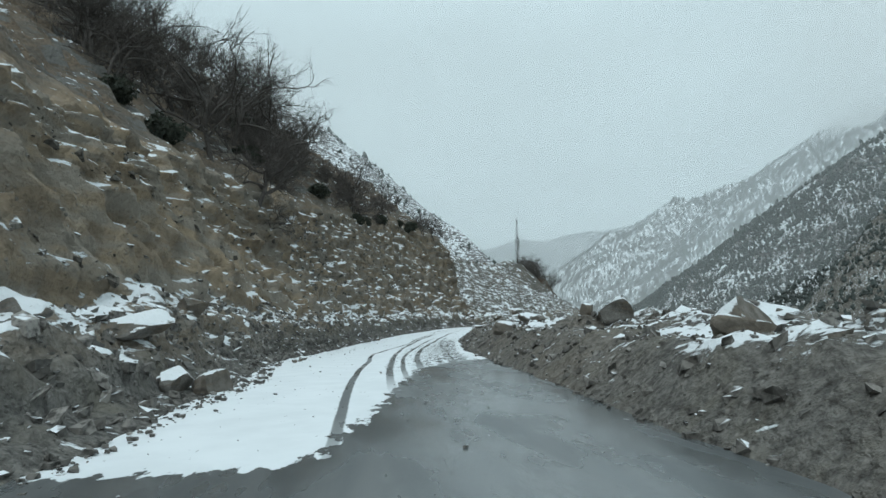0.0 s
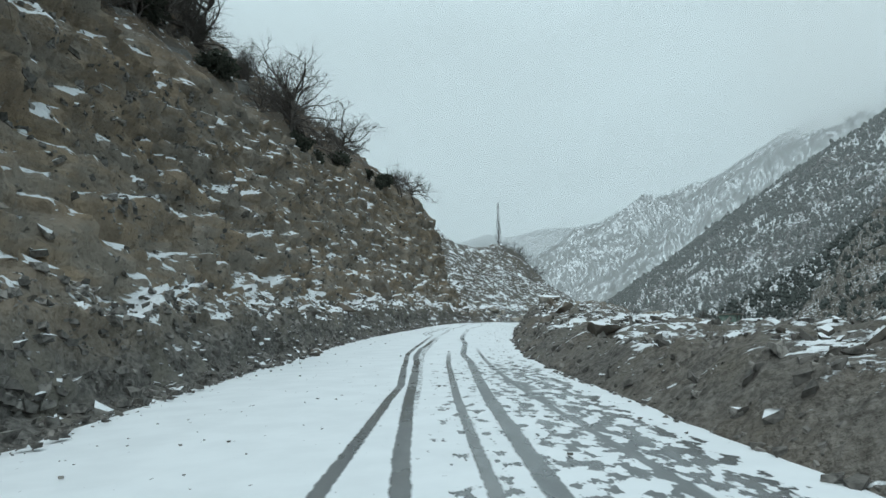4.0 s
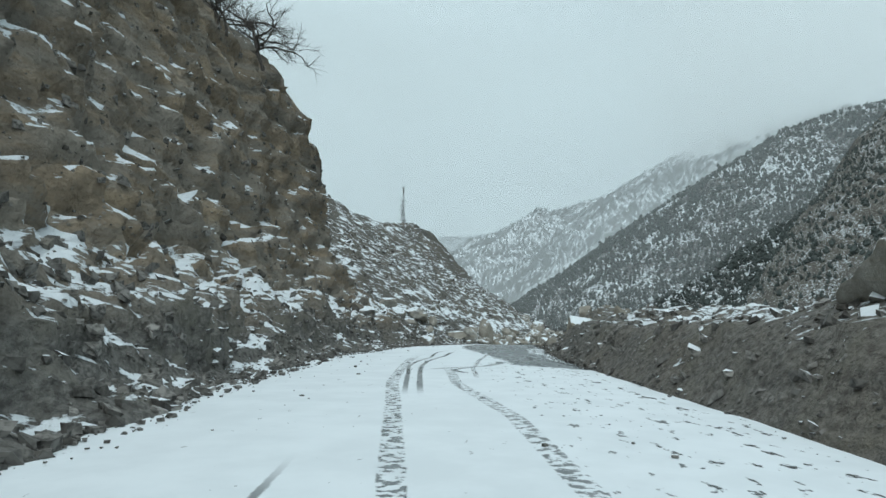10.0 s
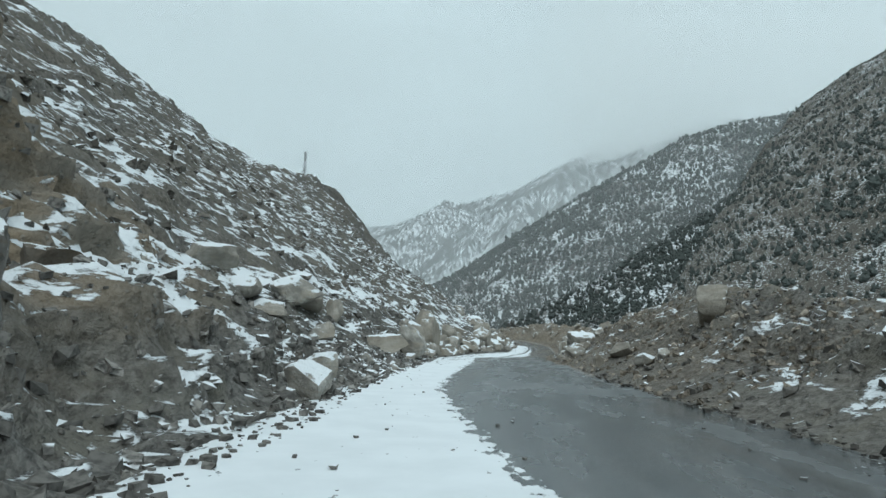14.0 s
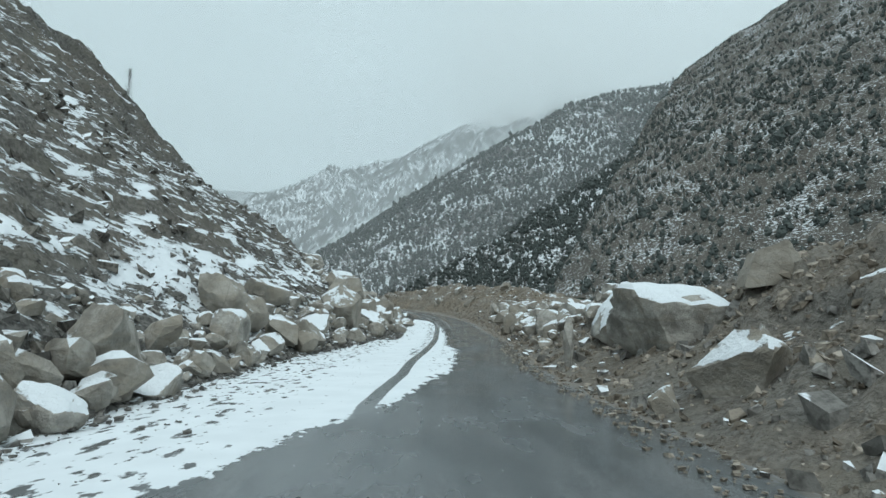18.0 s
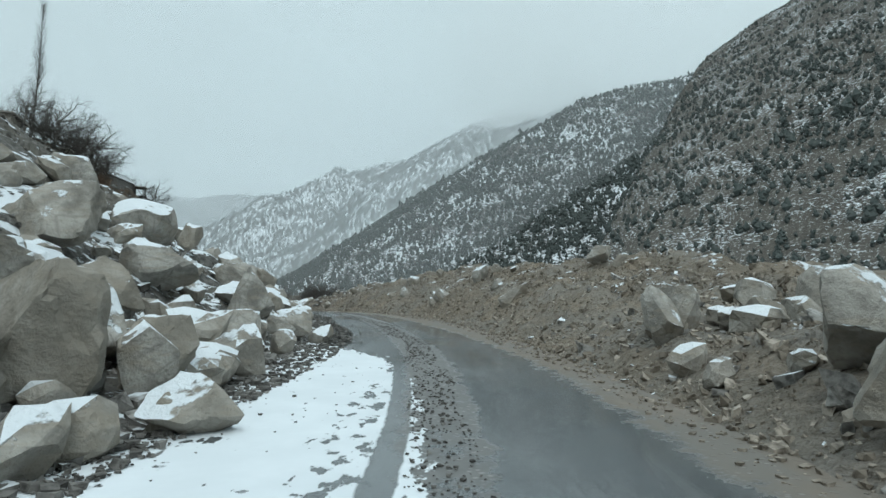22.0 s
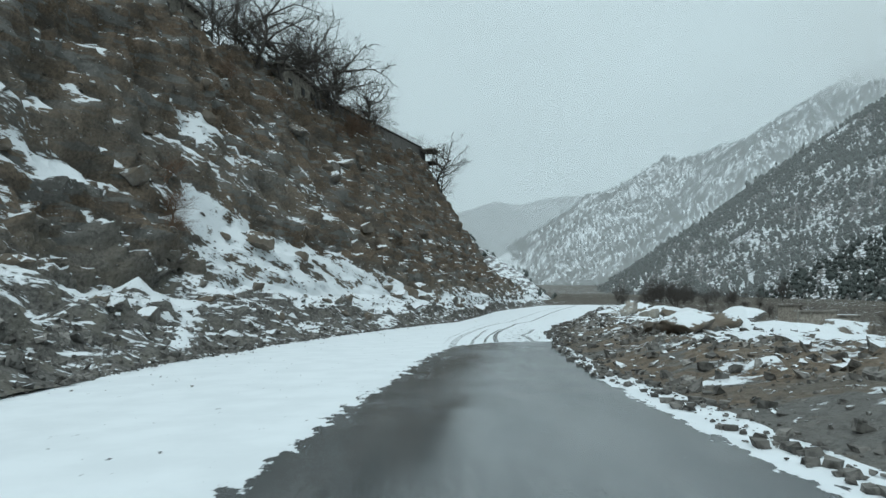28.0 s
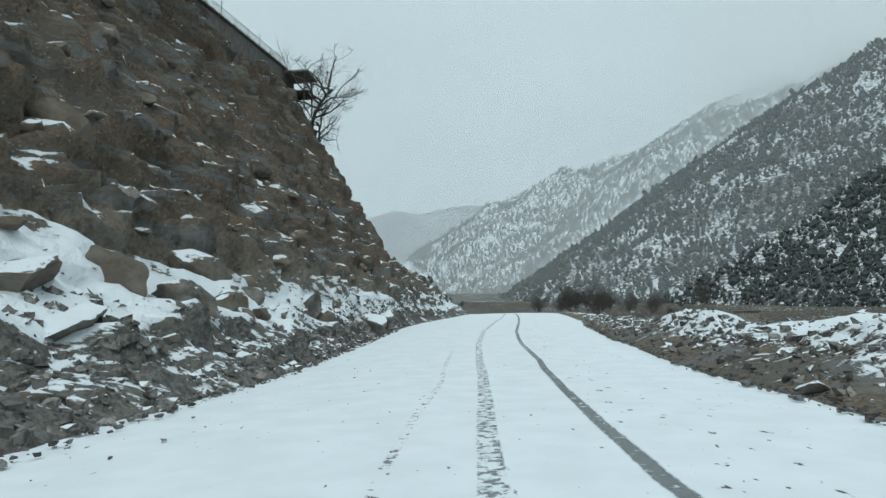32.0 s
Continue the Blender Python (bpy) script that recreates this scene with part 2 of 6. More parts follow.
def make_slope_material():
    """Cut bank: ochre earth, grey stony rubble and brown grass by the kind of soil, with snow lying on what is flat enough."""
    n = Nodes("hillside_earth_and_snow")
    big, mid_, fine = n.noise(0.12, 3), n.noise(0.8, 5, 0.6), n.noise(6.0, 5, 0.65)
    layer = n.noise(0.5, 5, 0.6, stretch=(0.5, 0.5, 2.2))
    earth = n.mix(n.range(mid_, 0.35, 0.65), (0.335, 0.262, 0.178), (0.215, 0.172, 0.125))
    earth = n.mix(n.range(layer, 0.42, 0.6), earth, (0.285, 0.252, 0.207))
    rubble = n.mix(n.range(fine, 0.35, 0.65), (0.082, 0.079, 0.073), (0.188, 0.18, 0.165))
    rubble = n.mix(n.range(mid_, 0.45, 0.7), rubble, (0.158, 0.149, 0.126))
    grass = n.mix(n.range(fine, 0.3, 0.7), (0.095, 0.074, 0.054), (0.178, 0.132, 0.092))
    grass = n.mix(n.range(layer, 0.42, 0.64), grass, (0.09, 0.079, 0.066))
    base = n.mix(n.attr("stony"), earth, rubble)
    base = n.mix(n.attr("grassy"), base, grass)
    strata = n.noise(0.35, 5, 0.62, n.pos, (0.45, 0.8, 3.0))
    base = n.mix(n.math("MULTIPLY", n.range(strata, 0.53, 0.58), n.range(n.attr("grassy"), 0.2, 0.6)), base, n.mix(fine, (0.1, 0.098, 0.092), (0.2, 0.195, 0.18)))
    pebble, tone = n.cells(5.0), n.cells(5.0, out="Color")
    some = n.range(n.noise(1.4, 3), 0.5, 0.62)
    base = n.mix(n.math("MULTIPLY", n.range(pebble, 0.2, 0.34, 0.75, 0.0), some), base, n.mix(fine, (0.34, 0.325, 0.295), (0.15, 0.14, 0.125)))
    base = n.mix(n.range(fine, 0.42, 0.3, 0.0, 0.5), base, (0.085, 0.075, 0.064))
    clods = n.noise(2.4, 5, 0.6)
    height = n.math("ADD", n.math("MULTIPLY", clods, 1.2), n.math("ADD", n.math("MULTIPLY", fine, 0.3), n.math("MULTIPLY", n.math("MULTIPLY", n.range(pebble, 0.0, 0.36, 1.0, 0.0), some), 0.25)))
    relief = n.bump(height, 0.8, 0.4)
    # snow in patches, on ledges, and caught in small streaks
    patch = n.math("ADD", n.math("MULTIPLY", n.noise(0.33, 6, 0.62), 0.7), n.math("MULTIPLY", n.noise(1.5, 5, 0.65, stretch=(0.7, 0.7, 2.4)), 0.42))
    lie = n.math("ADD", n.math("ADD", n.math("MULTIPLY", n.up(), 0.2), n.math("MULTIPLY", n.up(relief), 0.16)), n.math("ADD", patch, n.attr("snowy")))
    speckle = n.math("SUBTRACT", n.noise(3.2, 6, 0.75, stretch=(1.0, 1.0, 1.9)), 0.5)
    lie = n.math("ADD", lie, n.math("ADD", n.math("MULTIPLY", speckle, 0.34), n.math("MULTIPLY", n.attr("ledge"), 0.3)))
    snow = n.range(lie, 0.855, 0.885)
    turn = n.tree.nodes.new("ShaderNodeVectorRotate")
    turn.rotation_type = "X_AXIS"
    turn.inputs["Angle"].default_value = radians(27)
    n.tree.links.new(n.pos, turn.inputs["Vector"])
    beds = turn.outputs[0]
    ledge = n.math("ADD", n.math("ADD", n.math("MULTIPLY", n.noise(1.0, 5, 0.62, beds, (0.55, 0.55, 3.6)), 0.62), n.math("MULTIPLY", n.noise(2.4, 4, 0.6, beds, (0.8, 0.8, 2.0)), 0.42)), n.math("MULTIPLY", n.up(relief), 0.16))
    snow = n.math("MAXIMUM", snow, n.range(n.math("ADD", ledge, n.math("MULTIPLY", n.attr("snowy"), 0.6)), 0.685, 0.71))
    color = n.mix(snow, base, SNOW)
    # snow lies smoothly over the clods
    n.tree.links.new(n.bump(n.math("ADD", n.math("MULTIPLY", height, n.range(snow, 0, 1, 1.0, 0.42)), n.math("MULTIPLY", snow, 0.5)), 0.8, 0.4), n.bsdf.inputs["Normal"])
    return n.finish(color, n.range(snow, 0, 1, 0.92, 0.75), spec=0.2)


# Tyre tracks in the snow: places (station, out), half width, depth, wander.
FIRST_TRACKS = (
    (((4, -0.5), (25, -0.63), (30, -1.0), (34.5, -1.25), (41, -1.0), (51, -0.48), (57.5, -0.66), (62, -0.87), (69, -0.83), (80, -0.95)), 0.07, 0.95, 0.02),
    (((12, 0.4), (25, 0.24), (28.6, 0.13), (34, -0.04), (43.4, -0.25), (51, -0.22), (57, -0.28), (61, -0.5), (65, -0.52), (67.5, -0.43), (78, -0.5)), 0.085, 0.95, 0.02),
    (((46, -0.2), (51, -0.12), (58, -0.2), (61, -0.28), (67, -0.28), (76, -0.3)), 0.1, 0.5, 0.02),
    (((14, 0.8), (25, 0.63), (34, 0.5), (45, 0.62), (51.5, 0.69), (58, 0.72), (64, 0.75)), 0.06, 0.85, 0.02),
    (((16, 1.3), (25, 1.18), (30.4, 1.13), (35, 1.06), (42, 1.1), (51.4, 1.3), (57.2, 1.42), (61, 1.27), (64, 1.35), (68, 1.41), (74, 1.11), (82, 1.0)), 0.1, 0.92, 0.02),
    (((20, 2.5), (26.7, 2.51), (33, 2.6), (38, 2.4), (51.4, 1.98), (57, 1.93), (66, 1.9)), 0.045, 0.9, 0.02),
    (((44, -0.6), (51.3, -0.78), (58, -1.25), (64, -1.5)), 0.045, 0.3, 0.02),
)
BEND_TRACKS = (
    (((76, -0.45), (84.3, -0.42), (88.5, -0.7), (90.3, -0.62), (92.3, -0.4), (95, -0.18), (99.4, -0.32), (106, -0.5), (118, -0.1)), 0.12, 0.5, 0.02),
    (((70, 1.15), (79.7, 1.08), (84.4, 1.0), (88.7, 0.88), (91.4, 1.15), (95.2, 1.48), (100.5, 1.47), (105.4, 0.94), (112, 1.0)), 0.12, 0.5, 0.02),
    (((77.5, -1.3), (79.7, -1.46), (81, -1.8), (83, -1.95), (86, -1.85), (90.2, -1.7), (92.3, -1.46), (98, -1.3)), 0.025, 0.72, 0.02),
    (((77.5, -0.85), (79.5, -1.07), (80.9, -1.46), (82, -1.56), (85.8, -1.45), (89, -1.3), (94, -1.1)), 0.04, 0.85, 0.02),
    (((103, -0.2), (109, -0.17), (110.6, -0.18), (112.4, -0.03), (115.4, 0.42), (119.5, 0.47), (123, 0.8)), 0.04, 0.9, 0.02),
    (((103, 0.1), (108.4, 0.14), (111, 0.22), (113, 0.38), (116.5, 0.92), (121, 1.2)), 0.05, 0.65, 0.02),
    (((106.5, 1.5), (110, 1.71), (111.1, 1.87), (113.2, 2.1), (116.8, 2.54), (119, 2.7)), 0.05, 0.55, 0.02),
    (((109.4, 0.4), (109.8, 0.7), (110.2, 1.2), (110.4, 1.67), (110.8, 2.17), (112.1, 2.75), (113.2, 2.8)), 0.12, 0.95, 0.0),
    (((108.2, 1.45), (108.9, 1.16), (109.3, 1.08), (109.9, 1.4), (110.5, 1.85)), 0.09, 0.95, 0.0),
    (((168, -0.95), (174.5, -0.85), (176.8, -0.71), (180, -0.53), (188, -0.46), (199.7, -0.5), (210, -0.34), (232, -0.6)), 0.13, 0.95, 0.02),
)
LAST_TRACKS = (
    (((296, 0.0), (304.8, -0.31), (307.6, -0.22), (311, -0.27), (318, -0.36), (327, -0.78), (331, -0.74), (336, -0.63), (352, -1.2)), 0.045, 0.45, 0.02),
    (((292, 0.3), (304.8, 0.13), (308.5, 0.17), (313, 0.22), (320, 0.3), (327, 0.25), (332, 0.34), (339, 0.34), (369, -0.6), (430, -1.4)), 0.12, 0.5, 0.02),
    (((294, 0.9), (305, 0.9), (311, 0.86), (315, 0.88)), 0.05, 0.55, 0.02),
    (((296, 1.4), (305.3, 1.4), (309.8, 1.51), (316, 1.6)), 0.04, 0.62, 0.02),
    (((296, 2.0), (305.1, 1.75), (307.7, 1.69), (311.3, 1.73), (320.5, 1.96), (327, 1.78), (333, 1.94), (343, 2.2), (370, 1.6), (430, 0.2)), 0.085, 0.66, 0.02),
    (((296, 3.6), (304.7, 3.22), (305.8, 3.0), (306.8, 3.06), (309.3, 3.38), (315, 3.6)), 0.08, 0.62, 0.02),
)


def make_road_material(tracks, first, last):
    """Wet asphalt with snow lying on it by the attribute cover, cut by tyre tracks, and gravel by the attribute mud."""
    n = Nodes("road_asphalt_and_snow")
    along, across = n.attr("along"), n.attr("across")
    both = n.tree.nodes.new("ShaderNodeCombineXYZ")
    n.tree.links.new(along, both.inputs[0])
    n.tree.links.new(across, both.inputs[1])
    flat = both.outputs[0]
    fine, mid_ = n.noise(30, 4), n.noise(1.2, 4)
    wet = n.range(n.noise(0.5, 4, 0.6, flat, (0.5, 1.6, 1)), 0.4, 0.62)
    asphalt = n.mix(fine, (0.058, 0.066, 0.069), (0.1, 0.108, 0.111))
    asphalt = n.mix(n.range(n.noise(1.0, 5, 0.6, flat, (0.25, 2.2, 1)), 0.35, 0.7), asphalt, (0.12, 0.125, 0.126))
    mud = n.mix(n.noise(4, 5), (0.12, 0.1, 0.078), (0.21, 0.175, 0.138))
    mud = n.mix(n.range(n.noise(0.7, 4, 0.6, flat, (0.4, 1.5, 1)), 0.45, 0.6), mud, (0.155, 0.14, 0.12))
    grit = n.range(n.cells(9), 0.15, 0.32, 1.0, 0.0)
    mud = n.mix(n.math("MULTIPLY", grit, n.range(n.noise(1.5, 3), 0.42, 0.6, 0, 0.75)), mud, (0.25, 0.24, 0.22))
    mud = n.mix(n.range(across, 0.7, 1.5, 1.0, 0.0), mud, n.mix(grit, n.mix(n.noise(3, 5), (0.115, 0.113, 0.108), (0.2, 0.196, 0.187)), (0.27, 0.265, 0.25)))
    muddy = n.range(n.math("ADD", n.attr("mud"), n.math("MULTIPLY", n.noise(1.8, 7, 0.75), 1.6)), 1.15, 1.42)
    base = n.mix(muddy, asphalt, mud)
    patch = n.noise(1.0, 3, 0.55, flat, (2.1, 4.4, 1))
    rag = n.noise(5.0, 4, 0.6)
    field = n.math("ADD", n.attr("cover"), n.math("ADD", n.math("MULTIPLY", n.math("SUBTRACT", patch, 0.5), 1.25), n.math("MULTIPLY", n.math("SUBTRACT", rag, 0.5), 0.35)))
    snow = n.range(field, 0.47, 0.53)
    sway = n.math("SUBTRACT", n.noise(1.0, 2, 0.5, flat, (0.16, 0, 0)), 0.5)
    tread = n.noise(1.0, 3, 0.6, flat, (7.5, 6, 1))
    for places, half, deep, wander in tracks:
        pieces = [(p, q) for p, q in zip(places[:-1], places[1:]) if p[0] < last + 2 and q[0] > first - 2]
        centre = n.math("MULTIPLY", sway, wander * 5)
        centre = n.math("ADD", centre, pieces[0][0][1])
        for (s0, c0), (s1, c1) in pieces:
            centre = n.math("ADD", centre, n.range(along, s0, s1, 0.0, c1 - c0, False))
        off = n.math("ABSOLUTE", n.math("SUBTRACT", across, centre))
        off = n.math("ADD", off, n.math("MULTIPLY", n.math("SUBTRACT", rag, 0.5), 0.08))
        s0, s1 = places[0][0], places[-1][0]
        fade = min(7.0, 0.12 * (s1 - s0))
        ends = n.math("MULTIPLY", n.range(along, s0, s0 + fade, 0, 1), n.range(along, s1 - fade, s1, 1, 0))
        mark = n.math("MULTIPLY", n.range(off, half, half + 0.03, 1.0, 0.0), ends)
        hold = n.range(n.math("ADD", tread, deep - 0.5), 0.48, 0.56)
        snow = n.math("MULTIPLY", snow, n.math("SUBTRACT", 1.0, n.math("MULTIPLY", mark, n.math("MULTIPLY", hold, 0.95))))
    flecks = n.range(n.noise(1.0, 3, 0.6, flat, (3.2, 5.5, 1)), 0.69, 0.71)
    snow = n.math("MULTIPLY", snow, n.math("SUBTRACT", 1.0, n.math("MULTIPLY", flecks, 0.85)))
    white = n.mix(n.range(mid_, 0.3, 0.7), SNOW, (0.66, 0.69, 0.71))
    color = n.mix(snow, base, white)
    rough = n.mix(snow, n.mix(muddy, n.mix(wet, n.mix(n.range(along, 168, 184), (0.16,) * 3, (0.07,) * 3), n.mix(n.range(along, 168, 184), (0.34,) * 3, (0.2,) * 3)), (0.75,) * 3), (0.8,) * 3)
    height = n.math("ADD", n.math("MULTIPLY", snow, 1.0), n.math("ADD", n.math("MULTIPLY", fine, 0.12), n.math("MULTIPLY", n.math("MULTIPLY", grit, muddy), 0.8)))
    return n.finish(color, rough, height, 0.5, 0.02, 0.5)


def make_mountain_material(name, cover, tint, grain, broad=0.45, tree_scale=None, tree_color=(0.05, 0.058, 0.052)):
    """Stony mountainside, flecked with snow on its ledges; grain sets the size of the flecks."""
    n = Nodes(name)
    mid_, fine = n.noise(0.06, 6, 0.65), n.noise(grain * 2.6, 5, 0.7)
    rock = n.mix(n.range(mid_, 0.35, 0.65), tint, tuple(c * 0.66 for c in tint))
    rock = n.mix(n.range(fine, 0.4, 0.7), rock, tuple(c * 1.4 for c in tint))
    rock = n.mix(n.range(n.noise(grain * 1.1, 4, 0.6), 0.56, 0.66), rock, (0.3, 0.29, 0.272))
    fleck = n.noise(grain, 6, 0.72, stretch=(1.0, 1.0, 2.0))
    patch = n.math("MULTIPLY", n.math("SUBTRACT", n.noise(grain * 0.055, 5, 0.62), 0.5), broad)
    lie = n.math("ADD", n.math("ADD", fleck, patch), n.math("MULTIPLY", n.up(), 0.12))
    snow = n.range(lie, cover, cover + 0.05)
    color = n.mix(snow, rock, SNOW)
    if tree_scale:
        m = n.tree.nodes.new("ShaderNodeMapping")
        m.inputs["Scale"].default_value = (1.0, 1.0, 0.5)
        n.tree.links.new(n.pos, m.inputs["Vector"])
        dense = n.range(n.noise(0.004, 5, 0.65), 0.35, 0.6, -0.12, 0.22)
        trees = n.range(n.math("SUBTRACT", n.cells(tree_scale, vector=m.outputs[0]), dense), 0.3, 0.48, 1.0, 0.0)
        color = n.mix(n.math("MULTIPLY", trees, 0.9), color, tree_color)
    return n.finish(color, 0.92, n.math("ADD", mid_, n.math("ADD", n.math("MULTIPLY", fine, 0.4), n.math("MULTIPLY", fleck, 0.5))), 0.6, 2.0, 0.15)


def make_rock_material(name, dark, light, warm, cap=0.55):
    """Broken granite with a cap of snow on its upper faces."""
    n = Nodes(name)
    tex = n.tree.nodes.new("ShaderNodeTexCoord").outputs["Object"]
    mid_, fine, vein = n.noise(1.7, 5, 0.6), n.noise(14, 5, 0.7), n.noise(2.0, 3, 0.5, tex, (1, 1, 5))
    stone = n.mix(n.range(mid_, 0.36, 0.64), dark, light)
    stone = n.mix(n.math("MULTIPLY", n.range(vein, 0.5, 0.7), 0.5), stone, warm)
    stone = n.mix(n.math("MULTIPLY", n.range(fine, 0.5, 0.75), 0.45), stone, tuple(c * 0.55 for c in dark))
    stain = n.math("MULTIPLY", n.range(n.noise(0.9, 6, 0.7), 0.48, 0.64), 0.65)
    stone = n.mix(stain, stone, tuple(0.85 * c for c in warm))
    crack = n.range(n.cells(1.4, "DISTANCE_TO_EDGE", n.tree.nodes["Texture Coordinate"].outputs["Object"]), 0.0, 0.035, 1.0, 0.0)
    stone = n.mix(n.math("MULTIPLY", n.math("MULTIPLY", crack, n.range(mid_, 0.45, 0.6)), 0.3), stone, (0.06, 0.055, 0.05))
    stone = n.mix(n.range(n.random(), 0.2, 0.9, 0.0, 0.6), stone, tuple(0.7 * c for c in warm))
    lie = n.math("ADD", n.up(), n.math("MULTIPLY", n.math("SUBTRACT", n.noise(1.3, 5, 0.65), 0.5), 1.5))
    lie = n.math("ADD", lie, n.math("MULTIPLY", n.random(), -0.25))
    snow = n.range(lie, cap, cap + 0.09)
    return n.finish(n.mix(snow, stone, SNOW), 0.88, n.math("ADD", n.math("ADD", n.math("ADD", mid_, n.math("MULTIPLY", n.noise(5, 4, 0.6), 0.6)), n.math("MULTIPLY", fine, 0.3)), n.math("MULTIPLY", snow, 0.5)), 0.75, 0.13, 0.25)


def make_gravel_material(name, dark, light, cap):
    n = Nodes(name)
    stone = n.mix(n.island(), dark, light)
    stone = n.mix(n.range(n.noise(9, 4), 0.4, 0.7), stone, tuple(c * 0.6 for c in dark))
    lie = n.math("ADD", n.up(), n.math("MULTIPLY", n.math("SUBTRACT", n.noise(0.8, 4, 0.6), 0.5), 2.4))
    return n.finish(n.mix(n.range(lie, cap, cap + 0.1), stone, SNOW), 0.9, n.noise(20, 4), 0.4, 0.04, 0.2)


def make_plain(name, a, b, scale, rough=0.85, stretch=None, cap=None):
    n = Nodes(name)
    v = n.noise(scale, 5, 0.6, None, stretch)
    color = n.mix(n.range(v, 0.3, 0.7), a, b)
    if cap is not None:
        color = n.mix(n.range(n.math("ADD", n.up(), n.math("MULTIPLY", n.noise(0.9, 4), 1.0)), cap, cap + 0.12), color, SNOW)
    return n.finish(color, rough, v, 0.5, 0.03, 0.2)


M_SLOPE = make_slope_material()
ROAD_ENDS = (-60, 38, 55, 66, 80, 90, 100, 140, 262, 480)
M_ROAD = [make_road_material([x for x in FIRST_TRACKS + BEND_TRACKS + LAST_TRACKS if x[0][0][0] < b and x[0][-1][0] > a], a, b) for a, b in zip(ROAD_ENDS[:-1], ROAD_ENDS[1:])]
M_MOUNT_A = make_mountain_material("near_mountain_rock_and_snow", 0.662, (0.102, 0.093, 0.08), 0.8, 0.36)
M_MOUNT_B = make_mountain_material("mountain_rock_and_snow", 0.598, (0.106, 0.104, 0.1), 0.22)
M_MOUNT_E = make_mountain_material("snowy_slope_rock", 0.57, (0.16, 0.155, 0.152), 0.22)
# Distance haze is put into this rock colour: paler and bluer than nearby.
M_MOUNT_C = make_mountain_material("haze_tinted_far_rock_and_snow", 0.51, (0.19, 0.2, 0.205), 0.06)
# Hills and their trees painted pale blue in imitation of haze.
M_MOUNT_D = make_mountain_material("haze_tinted_distant_hills", 0.72, (0.2, 0.23, 0.245), 0.04, 0.45, 0.05, (0.12, 0.145, 0.155))
M_ROCK = make_rock_material("pale_granite", (0.21, 0.199, 0.178), (0.46, 0.438, 0.396), (0.34, 0.297, 0.236), 0.55)
M_ROCK_CAPPED = make_rock_material("snow_capped_granite", (0.225, 0.214, 0.192), (0.46, 0.44, 0.4), (0.32, 0.28, 0.22), 0.3)
M_ROCK_DARK = make_rock_material("dark_field_stone", (0.101, 0.095, 0.084), (0.257, 0.243, 0.223), (0.189, 0.149, 0.108), 0.52)
M_GRAVEL = make_gravel_material("loose_stones", (0.105, 0.1, 0.092), (0.295, 0.28, 0.257), 0.95)
M_RUBBLE = make_gravel_material("broken_brown_stones", (0.19, 0.162, 0.128), (0.42, 0.372, 0.312), 1.7)
M_VERGE = make_gravel_material("dark_verge_gravel", (0.085, 0.08, 0.073), (0.23, 0.218, 0.2), 1.45)
M_PALE_STONES = make_gravel_material("pale_granite_chips", (0.16, 0.153, 0.14), (0.38, 0.365, 0.34), 0.85)
M_GRAVEL_SNOW = make_gravel_material("snowy_slabs", (0.081, 0.074, 0.065), (0.270, 0.250, 0.216), 0.62)
M_BARK = make_plain("grey_bark", (0.058, 0.052, 0.047), (0.125, 0.113, 0.102), 14, 0.9, (1, 1, 0.2))
M_TWIG = make_plain("winter_twigs", (0.058, 0.052, 0.048), (0.118, 0.105, 0.094), 6)
# Needle colours are lightened to take in the haze over the mountainside.
M_JUNIPER = make_plain("juniper_needles", (0.05, 0.06, 0.056), (0.11, 0.12, 0.112), 0.9, 0.9, None, 1.28)
M_FAR_TREE = make_plain("far_conifers", (0.055, 0.07, 0.07), (0.09, 0.108, 0.105), 0.2, 0.9, None, 1.12)
M_BUSH = make_plain("dark_evergreen_bush", (0.032, 0.038, 0.03), (0.075, 0.08, 0.062), 3, 0.9)
M_DRY_TWIG = make_plain("reddish_dry_twigs", (0.13, 0.085, 0.06), (0.21, 0.145, 0.1), 4)
M_VALLEY = make_mountain_material("valley_floor", 0.73, (0.085, 0.074, 0.06), 0.5)


def make_haze_or_cloud_material(name, low, high, z0, z1, top, swirl=420.0, lean=0.0):
    """A thin sheet imitating distance haze, or a cloud: mostly clear, thicker in its clouds."""
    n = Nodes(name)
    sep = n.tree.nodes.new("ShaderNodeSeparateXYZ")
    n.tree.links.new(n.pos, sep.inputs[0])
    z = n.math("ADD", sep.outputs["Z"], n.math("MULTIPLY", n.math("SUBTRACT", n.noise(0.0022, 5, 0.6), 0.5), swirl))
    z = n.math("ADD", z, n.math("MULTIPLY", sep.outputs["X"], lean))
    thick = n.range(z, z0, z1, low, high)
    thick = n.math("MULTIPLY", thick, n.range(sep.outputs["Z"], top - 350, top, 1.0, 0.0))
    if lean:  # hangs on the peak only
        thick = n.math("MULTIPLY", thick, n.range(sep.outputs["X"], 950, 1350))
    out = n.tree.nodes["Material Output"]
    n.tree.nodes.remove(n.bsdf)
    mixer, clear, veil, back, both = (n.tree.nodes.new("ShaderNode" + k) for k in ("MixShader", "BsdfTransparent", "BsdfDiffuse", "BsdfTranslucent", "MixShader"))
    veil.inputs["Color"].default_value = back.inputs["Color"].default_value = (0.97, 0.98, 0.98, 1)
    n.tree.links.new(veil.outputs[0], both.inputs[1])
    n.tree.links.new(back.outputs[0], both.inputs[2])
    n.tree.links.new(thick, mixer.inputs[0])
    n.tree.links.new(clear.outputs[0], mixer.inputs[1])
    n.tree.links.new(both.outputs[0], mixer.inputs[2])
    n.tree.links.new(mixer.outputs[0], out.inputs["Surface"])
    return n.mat


